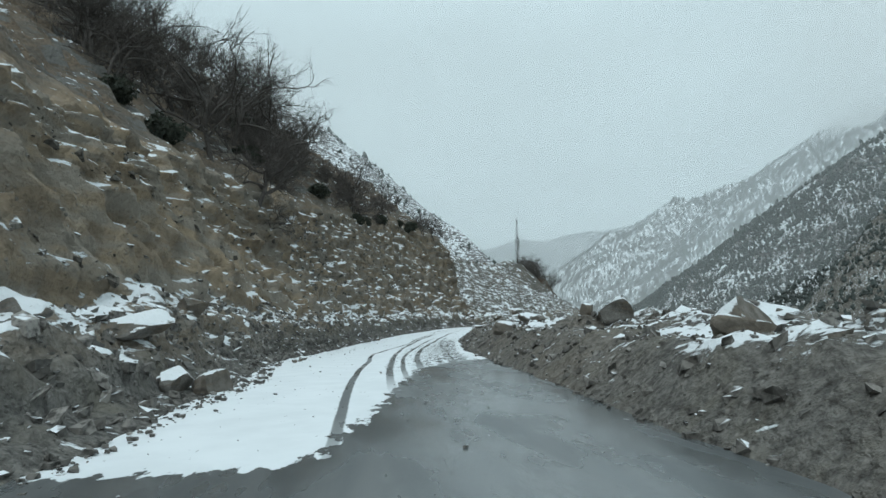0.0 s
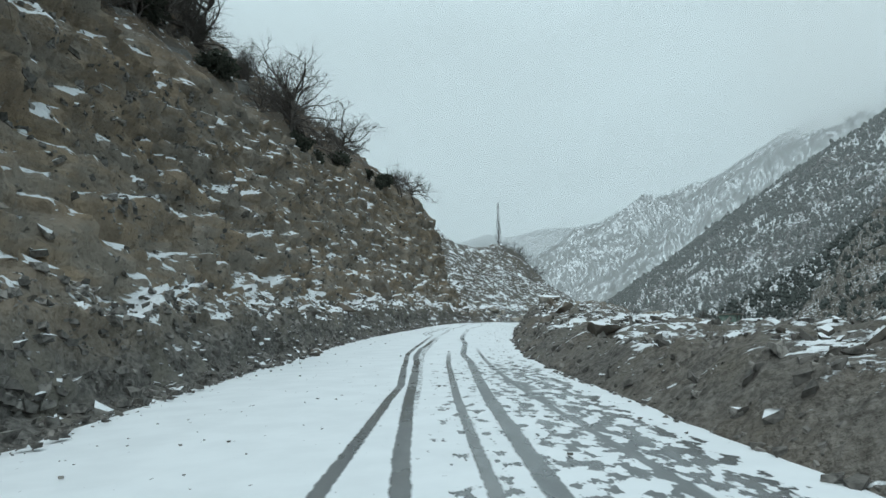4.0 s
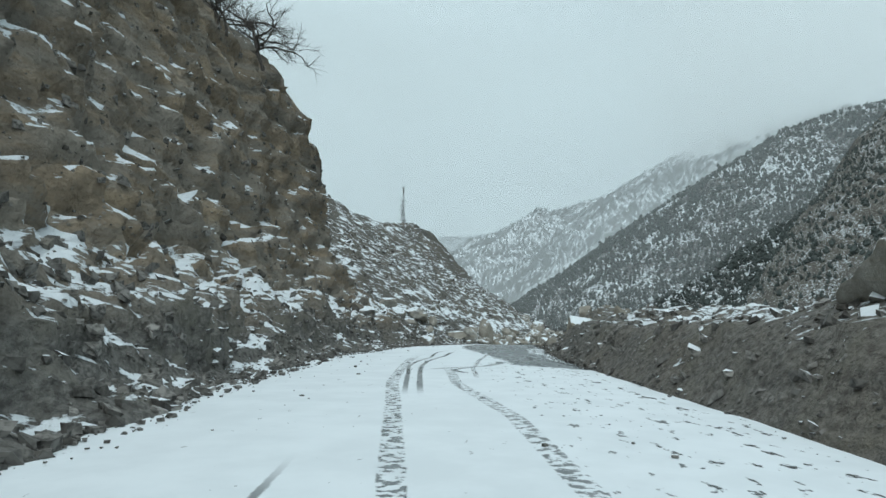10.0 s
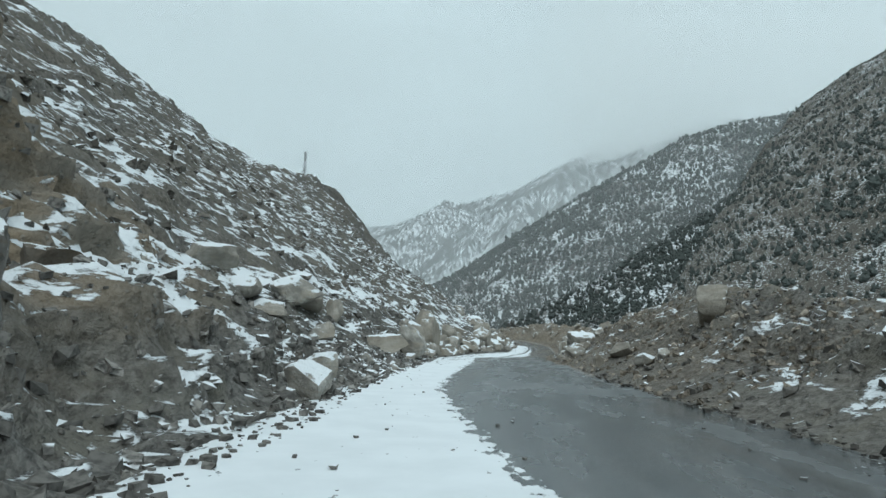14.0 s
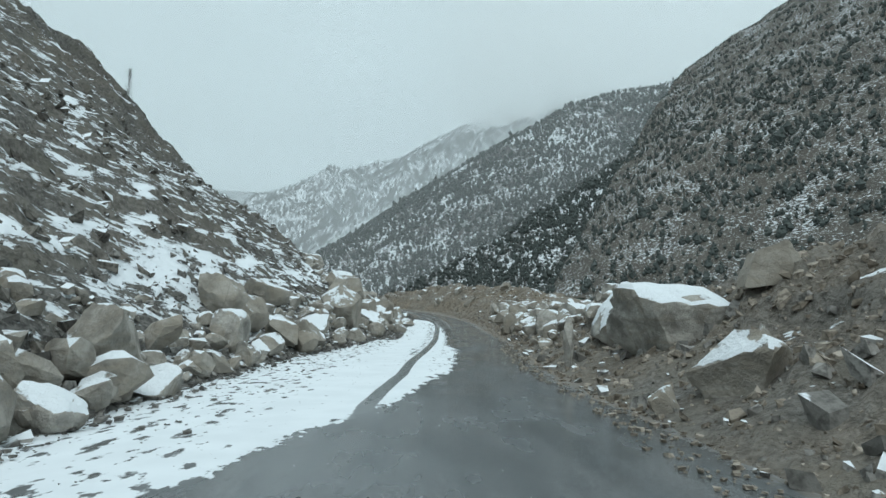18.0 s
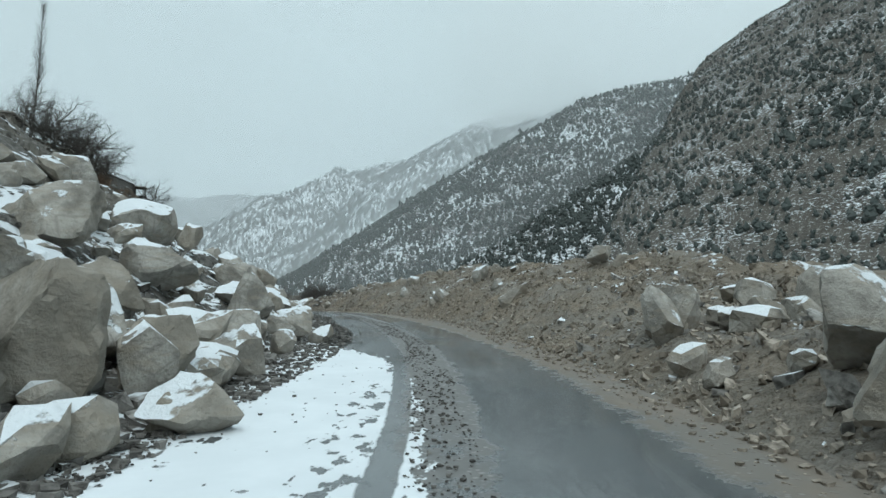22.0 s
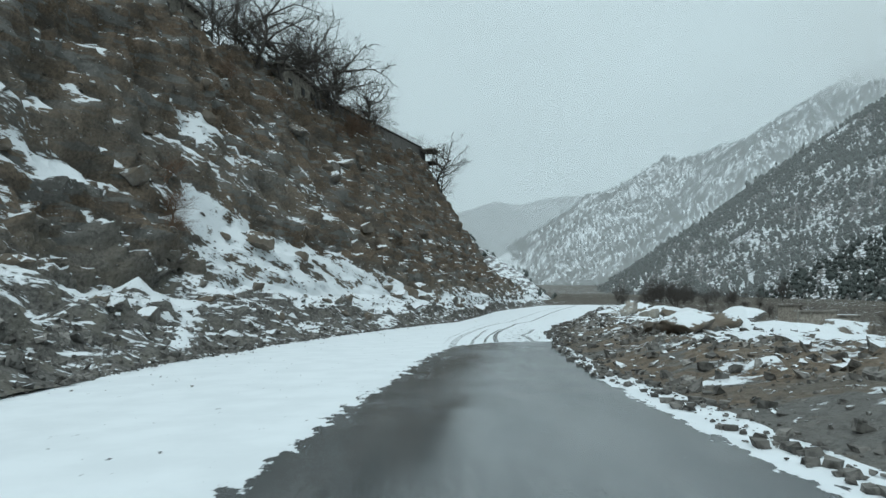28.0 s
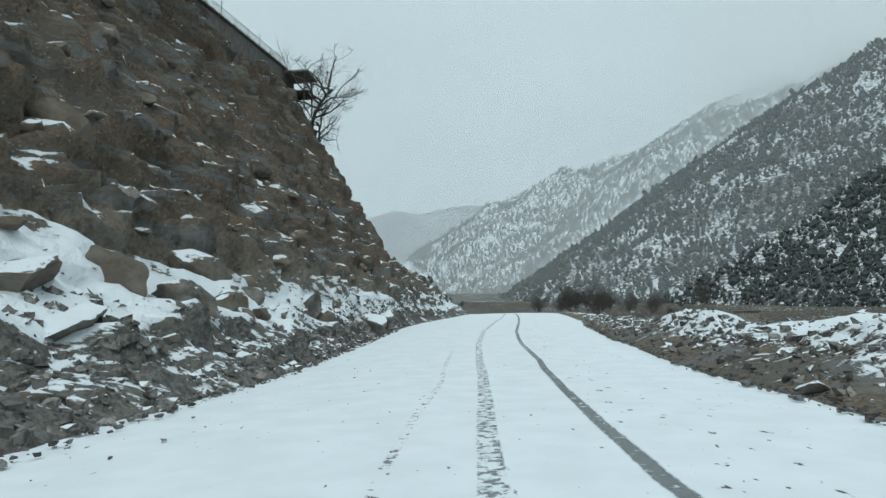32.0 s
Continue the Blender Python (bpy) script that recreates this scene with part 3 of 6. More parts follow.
# Added sheets between the ridges pale what lies behind, as distance haze would.
M_HAZE_FAR = make_haze_or_cloud_material("valley_haze_sheet", 0.36, 0.42, 500, 900, 1500)
M_CLOUD = make_haze_or_cloud_material("peak_cloud", 0.0, 0.93, 850, 1010, 1500, 150.0, 0.25)
M_HAZE_NEAR = make_haze_or_cloud_material("thin_haze_sheet", 0.19, 0.2, 300, 900, 1500)
M_HAZE_END = make_haze_or_cloud_material("valley_end_haze_sheet", 0.36, 0.46, 500, 900, 1700)
M_STONE_WALL = make_plain("dry_stone_wall", (0.16, 0.14, 0.115), (0.33, 0.30, 0.26), 2.2, 0.9)
M_PLANK = make_plain("weathered_plank", (0.09, 0.083, 0.076), (0.2, 0.186, 0.17), 3.0, 0.85, (3, 3, 0.4))
M_BEAM = make_plain("dark_beam", (0.05, 0.045, 0.04), (0.12, 0.105, 0.09), 4.0)
M_ROOF = make_plain("flat_roof_with_snow", (0.15, 0.135, 0.12), (0.25, 0.23, 0.2), 1.5, 0.9, None, 1.25)
M_DARK = make_plain("dark_window_opening", (0.02, 0.022, 0.024), (0.04, 0.042, 0.045), 2.0, 0.3)
M_GREEN = make_plain("faded_green_metal", (0.10, 0.15, 0.13), (0.2, 0.25, 0.22), 1.2, 0.6, None, 1.3)

# ---- the road, the cut hillside, the outer bank ----
LEFT_EDGE = [(-60, 3.9), (0, 3.6), (18, 3.2), (26, 4.8), (32, 5.3), (50, 5.2), (78, 5.2), (92, 4.0), (106, 3.9), (122, 2.7), (145, 3.1), (153, 3.6), (167, 4.7), (182, 4.6), (195, 3.8), (207, 3.0), (222, 2.6), (240, 3.2), (258, 7.5), (292, 7.6), (320, 5.4), (340, 5.4), (373, 8), (480, 8)]
RIGHT_EDGE = [(-60, 4), (20, 4.2), (47, 3.9), (60, 3.8), (90, 5.2), (107, 5.6), (124, 5.8), (130, 5.5), (144, 4.4), (152, 3.7), (165, 3.6), (200, 3.4), (220, 3.6), (240, 3.8), (258, 3.5), (275, 4), (290, 3.8), (305, 4.5), (316, 5.1), (350, 7), (480, 7)]

# Hillside: out (metres left of the line) and height of the bench, the face, the brow and the slope above it.
BENCH_U = [(-60, 8), (60, 7.6), (134, 7.8), (139, 8.0), (150, 9), (215, 9), (228, 8), (238, 6), (246, 9), (270, 14), (308, 15), (325, 12), (345, 9), (398, 10), (424, 12), (480, 14)]
BENCH_H = [(-60, 2.2), (60, 2.4), (134, 2.5), (139, 3.0), (150, 3.4), (215, 3.4), (228, 3), (238, 1.4), (246, 0.5), (270, 1.8), (308, 2.3), (345, 2.4), (398, 3), (480, 2)]
FACE_U = [(-60, 9.5), (20, 9.6), (43, 10.1), (60, 10.2), (134, 10.2), (137.5, 10.5), (140, 14.0), (215, 14.2), (228, 12), (238, 9), (246, 12), (270, 17), (310, 17.3), (345, 14), (398, 16), (424, 17), (480, 20)]
FACE_H = [(-60, 6), (20, 6.4), (60, 6.4), (134, 6.8), (137.5, 6.5), (140, 7.4), (215, 7.8), (228, 6), (238, 3.5), (246, 1.2), (270, 4.5), (310, 5.2), (345, 9), (398, 10), (424, 7), (480, 3)]
BROW_U = [(-60, 10.5), (20, 10.6), (48, 11.6), (60, 12.2), (83, 13), (100, 13.4), (114, 14.3), (131, 13.4), (134, 12.7), (136.3, 11.2), (137.6, 12.0), (141, 22), (215, 22), (228, 18), (238, 13), (246, 20), (270, 30), (410, 29.5), (480, 30)]
BROW_H = [(-60, 8), (20, 9), (48, 12), (60, 13), (83, 15.6), (100, 16.2), (114, 19.3), (131, 18.9), (134, 17.4), (136.3, 13.2), (137.6, 10.4), (141, 13.8), (200, 13.4), (210, 12.6), (220, 11.5), (228, 10.2), (238, 6), (246, 5), (270, 18), (290, 22), (300, 24.5), (320, 27.5), (345, 30), (370, 32), (398, 33), (408, 30), (416, 26), (424, 20), (440, 10), (480, 4)]
HIGH_U = [(-60, 26), (134, 28), (141, 31), (215, 31), (228, 23), (238, 18), (246, 30), (270, 38), (480, 38)]
HIGH_H = [(-60, 21), (20, 23), (60, 28.5), (84, 32.2), (116, 32.2), (131, 31.5), (137, 22), (141, 21.8), (165, 21.6), (176, 21.4), (183, 20.8), (189, 20.6), (202, 21.8), (208, 22.2), (212, 23.4), (218, 22.4), (223, 18.6), (228, 14.2), (238, 7), (246, 13), (270, 22), (300, 27), (345, 31.5), (398, 33.5), (416, 25), (440, 10), (480, 4)]
TOP_U = [(-60, 70), (134, 60), (480, 62)]
TOP_H = [(-60, 62), (40, 60), (100, 55), (131, 44), (141, 22), (215, 19), (228, 12), (246, 22), (270, 30), (345, 37), (398, 35), (440, 10), (480, 4)]

# Bank on the valley side: crest out and up, then the drop to the river flats.
CREST_U = [(-60, 7.5), (60, 7.6), (100, 8.6), (124, 9), (148, 9), (165, 8.4), (190, 7.8), (205, 7.4), (223, 9.5), (247, 9.6), (257, 8), (266, 6), (280, 8), (350, 10), (480, 12)]
CREST_H = [(-60, 1.1), (30, 1.2), (64, 0.9), (76, 1.3), (100, 1.6), (122, 1.4), (129, 0.95), (133, 1.0), (137, 1.9), (148, 3.0), (158, 3.3), (168, 3.2), (178, 2.4), (190, 1.9), (205, 1.3), (213, 1.6), (223, 2.6), (247, 3.1), (257, 2.2), (266, 1.0), (280, 0.55), (300, 0.35), (312, 0.45), (325, 0.6), (337, 0.85), (345, 0.75), (365, 0.7), (400, 0.6), (480, 0.3)]


def left_profile(s, cells):
    """Out and height of the hillside at stations s, at evenly laid steps between its breaks."""
    toe = steps(LEFT_EDGE, s)
    steep = np.interp(s, [100, 132, 142, 480], [0.74, 0.74, 0.34, 0.34])
    us = [toe - 0.2, toe + 0.22 * (steps(BENCH_U, s) - toe), toe + np.interp(s, [132, 142], [0.5, 0.4]) * (steps(BENCH_U, s) - toe), steps(BENCH_U, s), steps(FACE_U, s), steps(BROW_U, s), steps(HIGH_U, s), steps(TOP_U, s), steps(TOP_U, s) + 50, steps(TOP_U, s) + 170]
    hs = [0 * s - 0.16, np.interp(s, [132, 142], [0.12, 0.15]) * steps(BENCH_H, s), steep * steps(BENCH_H, s), steps(BENCH_H, s), steps(FACE_H, s), steps(BROW_H, s), steps(HIGH_H, s), steps(TOP_H, s), 0.97 * steps(TOP_H, s), 0 * s - 14.0]
    u, h = [], []
    for k, n in enumerate(cells):
        q = np.arange(n)[None, :] / n
        u.append(us[k][:, None] * (1 - q) + us[k + 1][:, None] * q)
        h.append(hs[k][:, None] * (1 - q) + hs[k + 1][:, None] * q)
    return np.hstack([*u, us[-1][:, None]]), np.hstack([*h, hs[-1][:, None]])


def normals_of(p):
    a = np.gradient(p, axis=0)
    b = np.gradient(p, axis=1)
    n = np.cross(b, a)
    return n / np.maximum(np.linalg.norm(n, axis=2, keepdims=True), 1e-6)


def hillside():
    s = np.arange(-60, 470, 0.27)
    u, h = left_profile(s, (5, 8, 9, 20, 34, 24, 12, 4, 6))
    rows, cols = u.shape
    p = spot(np.repeat(s, cols), -u.ravel(), h.ravel()).reshape(rows, cols, 3)
    n = -normals_of(p)  # outwards
    flat = p.reshape(-1, 3)
    su_ = np.stack([np.repeat(s, cols), u.ravel(), h.ravel()], 1)
    rough = 1.1 * fbm(flat, 7.0, 3, 3) + 0.75 * fbm(flat, 2.2, 4, 9, True) + 0.16 * fbm(flat, 0.7, 2, 21)
    rough = rough + 0.75 * fbm(flat * (0.55, 0.55, 1.7), 1.3, 3, 33, True)
    beds = np.stack([flat[:, 0] * 0.5, flat[:, 1] * 0.45 - 0.2 * flat[:, 2], 1.6 * (0.45 * flat[:, 1] + 0.89 * flat[:, 2])], 1)
    rough = rough + np.interp(su_[:, 0], [240, 275], [0.3, 1.5]) * 0.8 * fbm(beds, 2.4, 4, 77, True)
    cliff = np.interp(su_[:, 0], [25, 65, 134, 140], [0.15, 1, 1, 0.35])
    crags = np.interp(su_[:, 0], [250, 285, 400], [0.25, 1, 1]) * np.interp(su_[:, 2], [5, 10], [1, 0.2])
    crags = np.where(su_[:, 0] < 245, 0, crags) * np.interp(su_[:, 2], [0.6, 2.2], [0.25, 1])
    rough = rough + cliff * (su_[:, 0] < 245) * (0.5 * facets(flat * (1, 1, 1.3), 1.5, 500) + 0.3 * facets(flat, 0.7, 520))
    rough = rough + crags * (1.0 * facets(beds, 2.1, 540) + 0.3 * facets(beds, 0.8, 560))
    toe = steps(LEFT_EDGE, su_[:, 0])
    rough = rough - 0.85 * rough.mean()
    grow = np.clip((su_[:, 1] - toe) / 2.5, 0, 1)
    far = np.clip((su_[:, 1] - 18) / 20, 0, 1)
    calm = np.interp(su_[:, 0], [138, 146, 225, 240], [1, 0.5, 0.5, 1])
    upper = np.interp(su_[:, 0], [300, 312, 316, 320, 328, 335, 345, 400], [8.0, 9.0, 9.3, 7.2, 6.5, 4.8, 3.2, 2.2])
    field = np.clip((su_[:, 0] - 308.5) / 4, 0, 1) * np.clip((su_[:, 2] - 0.8) / 0.8, 0, 1) * np.clip((upper - su_[:, 2]) / 1.2 + 0.4, 0, 1)
    lift = rough * (0.12 + 0.75 * grow) * (1 + 0.7 * far) * calm * (1 - 0.55 * field)
    flat = flat + n.reshape(-1, 3) * lift[:, None]
    ledge = np.clip(-normals_of(flat.reshape(rows, cols, 3))[:, :, 2] - n[:, :, 2], -0.5, 0.7).ravel()
    S_, H_ = su_[:, 0], su_[:, 2]
    wob = 6 * fbm(flat, 9, 3, 40)
    bench = np.clip(1 - np.abs(H_ - steps(BENCH_H, S_)) / 1.2, 0, 1)
    stony = np.interp(S_ + wob, [-60, 40, 62, 120, 137, 145, 230, 250, 480], [0.05, 0.06, 0.24, 0.26, 0.16, 0.9, 0.95, 0.8, 0.55])
    stony = np.clip(stony + 1.1 * np.clip(1 - H_ / 2.8, 0, 1) + 0.25 * fbm(flat, 4, 3, 50), 0, 1)
    grassy = np.interp(S_ + wob, [-60, 225, 245, 290, 480], [0, 0, 0.6, 0.95, 1.0]) * np.clip((H_ - 3.0) / 3, 0, 1)
    above = np.clip((su_[:, 1] - steps(BROW_U, S_)) / 2, 0, 1) * (S_ < 137)
    stony = np.clip(stony + 0.4 * above, 0, 1)
    grassy = np.clip(grassy + 0.75 * above + 0.3 * fbm(flat, 5, 3, 60) * (grassy > 0.05), 0, 1)
    snowy = 0.115 * bench * np.interp(S_, [136, 144, 232, 260], [1, 0.2, 0.2, 1]) - 0.035 * (1 - bench)
    snowy = snowy + np.interp(S_, [-60, 50, 70, 137, 142, 200, 230, 250, 280, 340, 480], [-0.03, -0.02, 0.005, 0.005, 0.03, 0.03, 0.0, -0.018, -0.012, 0.0, 0.0])
    drifts = sum(np.exp(-((S_ - a) / r) ** 2 - ((su_[:, 1] - b) / (0.5 * r)) ** 2) for a, b, r in ((320, 22, 3.0), (333, 18, 2.5), (300, 20, 4.0), (345, 21, 2.0), (288, 22, 3.0)))
    streaky = np.interp(S_, [282, 300, 326, 338], [0, 1, 1, 0]) * np.clip((H_ - 6.5) / 3, 0, 1) * np.clip((17 - H_) / 4, 0, 1)
    grassy = grassy * (1 - 0.55 * streaky)
    snowy = snowy + 0.05 * streaky + 0.25 * field + 0.22 * drifts + 0.06 * np.clip((S_ - 285) / 15, 0, 1) * np.clip((2.4 - H_) / 1.0, 0, 1) - 0.035 * grassy * (1 - field) - 0.1 * np.clip(1 - (su_[:, 1] - toe) / 1.5, 0, 1)
    me = mesh_of("hillside", flat, grid_faces(rows, cols)[:, ::-1], M_SLOPE, True, (("stony", stony), ("grassy", grassy), ("snowy", snowy), ("ledge", ledge)))
    tagged(new("hillside", me), "steep cut hillside of ochre earth, grey rubble and patchy snow", "hillside", kind="structure")
    return s, u, flat.reshape(rows, cols, 3)


def right_profile(s, cells):
    edge = steps(RIGHT_EDGE, s)
    cu, ch = steps(CREST_U, s), steps(CREST_H, s)
    wide = np.interp(s, [-60, 255, 285, 480], [0, 0, 1, 1])
    us = [edge - 0.5, edge + np.interp(s, [122, 131], [0.24, 0.4]) * (cu - edge), cu, cu + 3 + 2 * wide, cu + 14 + 4 * wide, cu + 45 + 10 * wide]
    hs = [0 * s - 0.16, np.interp(s, [120, 129, 200, 212], [0.82, 0.3, 0.32, 0.55]) * ch, ch, ch * 0.75, -4.0 + 1.0 * wide, -12 + 3 * wide]
    u, h = [], []
    for k, n in enumerate(cells):
        q = np.arange(n)[None, :] / n
        u.append(us[k][:, None] * (1 - q) + us[k + 1][:, None] * q)
        h.append(hs[k][:, None] * (1 - q) + hs[k + 1][:, None] * q)
    return np.hstack([*u, us[-1][:, None]]), np.hstack([*h, hs[-1][:, None]])


def outer_bank():
    s = np.arange(-60, 470, 0.45)
    u, h = right_profile(s, (5, 14, 9, 10, 8))
    rows, cols = u.shape
    p = spot(np.repeat(s, cols), u.ravel(), h.ravel()).reshape(rows, cols, 3)
    n = normals_of(p)
    flat = p.reshape(-1, 3)
    S_, U_, H_ = np.repeat(s, cols), u.ravel(), h.ravel()
    rough = 0.7 * fbm(flat, 4.0, 3, 103) + 0.55 * fbm(flat, 1.5, 3, 109, True) + 0.2 * fbm(flat, 0.6, 2, 121) + 0.45 * facets(flat, 1.1, 580)
    grow = np.clip((U_ - steps(RIGHT_EDGE, S_)) / 2.5, 0, 1)
    low = np.interp(S_, [-60, 255, 280, 480], [1, 1, 0.5, 0.5])
    flat = flat + n.reshape(-1, 3) * (rough * (0.1 + 0.6 * grow) * low)[:, None]
    drift = sum(np.exp(-((S_ - a) / r) ** 2 - ((U_ - b) / q) ** 2) for a, b, r, q in ((337, 12.2, 3.6, 2.4), (326.5, 13, 3.5, 2.0), (313, 13.5, 5, 2.2), (352, 9.5, 5, 1.0), (300, 13.5, 4, 2), (346, 15, 4, 2.5)))
    flat[:, 2] += np.interp(S_, [310, 330], [0.4, 0.85]) * drift
    stony = np.clip(np.interp(S_, [-60, 130, 205, 218, 255, 275, 480], [0.95, 0.9, 0.65, 0.42, 0.42, 0.6, 0.5]) + 0.25 * fbm(flat, 3, 3, 150), 0, 1)
    grassy = np.clip(np.interp(S_, [-60, 255, 275, 480], [0.1, 0.05, 0.6, 0.7]) + 0.4 * fbm(flat, 4, 3, 160), 0, 1)
    snowy = np.interp(S_, [-60, 60, 100, 135, 215, 255, 280, 480], [-0.04, -0.04, -0.04, -0.08, -0.14, -0.14, 0.0, 0.0]) - 0.1 * np.clip(1 - (U_ - steps(RIGHT_EDGE, S_)) / 2, 0, 1) - np.interp(S_, [262, 280], [0, 0.12]) * np.clip((9.5 - U_) / 3, 0, 1) + 0.27 * drift
    me = mesh_of("outer_bank", flat, grid_faces(rows, cols), M_SLOPE, True, (("stony", stony), ("grassy", grassy), ("snowy", snowy)))
    tagged(new("outer_bank", me), "brown earth and rubble bank along the valley side", "bank", kind="structure")
    return s, u, flat.reshape(rows, cols, 3)


def band(u, centre, half, soft=0.08):
    return np.clip((half + soft - np.abs(u - centre)) / soft, 0, 1)


def road():
    s = np.arange(-60, 470, 0.3)
    q = np.linspace(0, 1, 56)
    lo, hi = -steps(LEFT_EDGE, s) - 0.9, steps(RIGHT_EDGE, s) + 0.9
    u = lo[:, None] * (1 - q) + hi[:, None] * q
    S_, U_ = np.repeat(s, len(q)), u.ravel()
    p = spot(S_, U_, 0.0)
    p[:, 2] += 0.02 * fbm(p, 5, 3, 200) + 0.012 * fbm(p, 0.8, 2, 210) - 0.06 * np.clip((np.abs(U_ - 0.3) - 3.0) / 3, 0, 1)
    p[:, 2] -= 0.5 * np.clip(1 - np.minimum(U_ - lo.repeat(len(q)), hi.repeat(len(q)) - U_) / 0.7, 0, 1) ** 2
    wav = 0.5 * fbm(np.stack([S_, 0 * S_, 0 * S_], 1), 14, 3, 230)
    # where the snow ends towards the valley side
    limit = steps([(-60, -1.2), (6, -0.9), (14, 0.3), (20, 1.6), (26, 4.6), (66, 9), (103, 9), (109, 6.0), (110.5, 4.6), (111.5, 3.1), (114, 3.0), (117.5, 2.6), (122, 2.05), (128, 1.0), (133, 0.15), (140, -0.9), (160, -1.6), (169, -1.9), (172, -1.3), (175, -0.4), (181, 0.8), (190, 0.9), (194, 0.3), (206, 0.15), (213, 0.0), (217, -0.5), (220.5, -2.2), (224, -5.0), (228, -6), (256, -8), (262, -4.0), (272, -2.4), (284, -1.4), (293, -0.5), (298, 0.3), (300.5, 2.0), (303, 9), (480, 9)], S_)
    cover = np.clip((limit + 0.6 * wav - U_) / 0.9 + 0.5, 0.0, 0.92)
    # narrow snow left along the valley side edge
    strip = np.interp(S_, [104, 112, 128, 138], [0, 0.6, 0.6, 0]) * np.clip((U_ - 4.2 - wav) / 0.4, 0, 1) + np.interp(S_, [270, 280, 300, 305], [0, 1, 1, 0]) * np.clip((U_ - np.interp(S_, [270, 287, 296], [2.5, 2.8, 3.6]) - 0.5 * wav) / 0.5, 0, 1)
    cover = np.maximum(cover, 0.85 * strip)
    # thin, broken snow
    worn = np.interp(S_, [12, 20, 54, 68], [0, 1, 1, 0.15]) * np.interp(U_, [-0.2, 0.2, 1.2, 2.2, 3.0, 3.5], [0, 0.28, 0.34, 0.44, 0.46, 0.1])
    worn = worn + np.interp(S_, [60, 70, 110, 120], [0, 1, 1, 0]) * np.interp(U_, [0.6, 2.0, 3.2, 4.5, 5.2], [0, 0.15, 0.2, 0.28, 0.12]) + np.interp(S_, [292, 301, 318, 330], [0, 0.28, 0.2, 0.14]) * np.clip((U_ - 1.0) / 1.5, 0, 1)
    worn = worn + np.interp(S_, [160, 172, 225, 232], [0, 0.22, 0.26, 0]) * np.clip((U_ + 0.4) / 0.5, 0, 1)
    worn = worn + np.interp(S_, [176, 188, 212, 220], [0, 0.36, 0.36, 0]) * band(U_, -0.75, 0.2, 0.4)
    worn = worn + np.interp(S_, [142, 160, 215, 226], [0, 0.3, 0.32, 0]) * np.clip((-1.0 - U_) / 1.5, 0, 1)
    cover = cover - worn - 1.2 * np.clip((7.5 - S_ + wav) / 1.2, 0, 1) * (U_ > -3.9)
    mud = np.interp(S_, [140, 156, 262, 270], [0, 1, 1, 0]) * np.clip((U_ - np.interp(S_, [190, 206, 235], [2.7, 2.0, 1.4]) + 0.4 * wav) / 1.0, 0, 1)
    mud = np.maximum(mud, np.interp(S_, [200, 212, 255, 262], [0, 0.75, 0.7, 0]) * band(U_, 0.15, 0.35, 0.3))
    mud = np.maximum(mud, np.interp(S_, [204, 216, 262, 270], [0, 1, 1, 0.3]) * np.clip((-1.6 - U_ + 0.5 * wav) / 0.8, 0, 1))
    edge = np.minimum(U_ - lo.repeat(len(q)), hi.repeat(len(q)) - U_)
    mud = np.maximum(mud, np.clip(1.0 - edge / 1.1, 0, 1))
    cover = cover - 0.55 * np.clip(1.0 - (edge - 0.35) / 0.6, 0, 1)
    which = np.clip(np.searchsorted(ROAD_ENDS, s[:-1] + 0.15) - 1, 0, len(M_ROAD) - 1)
    me = mesh_of("road", p, grid_faces(len(s), len(q)), M_ROAD, True, (("cover", cover), ("mud", mud), ("along", S_), ("across", U_)))
    me.polygons.foreach_set("material_index", np.repeat(which, len(q) - 1).astype(np.int32))
    return tagged(new("road", me), "wet grey asphalt road partly covered with thin tracked snow", "road", kind="structure")


# ---- valley floor and mountains ----
def ridge_height(x, y, crest, fall):
    """Height below a crest line, falling on both sides."""
    best = np.full(x.shape, -1e9)
    for a, b in zip(crest[:-1], crest[1:]):
        a, b = np.array(a, float), np.array(b, float)
        d = b[:2] - a[:2]
        q = np.clip(((x - a[0]) * d[0] + (y - a[1]) * d[1]) / (d @ d), 0, 1)
        dist = np.hypot(x - a[0] - q * d[0], y - a[1] - q * d[1])
        best = np.maximum(best, a[2] + q * (b[2] - a[2]) - fall * dist)
    return best


RIDGE_A = [(900, 60, 560), (720, 380, 420), (640, 540, 326), (597, 625, 280), (520, 700, 200)]
RIDGE_B = [(1600, 640, 800), (1104, 926, 486), (1010, 1041, 452), (961, 1093, 444), (887, 1161, 425), (809, 1222, 347), (701, 1294, 283), (580, 1357, 186), (474, 1402, 90), (380, 1430, 20)]
RIDGE_C = [(380, 2560, 170), (528, 2515, 300), (600, 2499, 405), (788, 2444, 497), (941, 2387, 546), (1094, 2318, 578), (1206, 2259, 649), (1369, 2158, 735), (1900, 1950, 900)]
RIDGE_D = [(-900, 3900, 560), (202, 4031, 604), (400, 4018, 654), (520, 4000, 624), (690, 3975, 662), (930, 3930, 670), (1150, 3860, 690), (2200, 3300, 900)]
RIDGE_E = [(-700, 950, 520), (-300, 890, 385), (-198, 886, 324), (-116, 913, 264), (40, 800, 110), (120, 740, 40)]


def valley_height(x, y):
    return -7.0 + 0.05 * np.clip(y - 300, 0, 2600) + 3 * np.sin(x * 0.013 + y * 0.007) + np.clip((y - 2600) / 10, 0, 300)


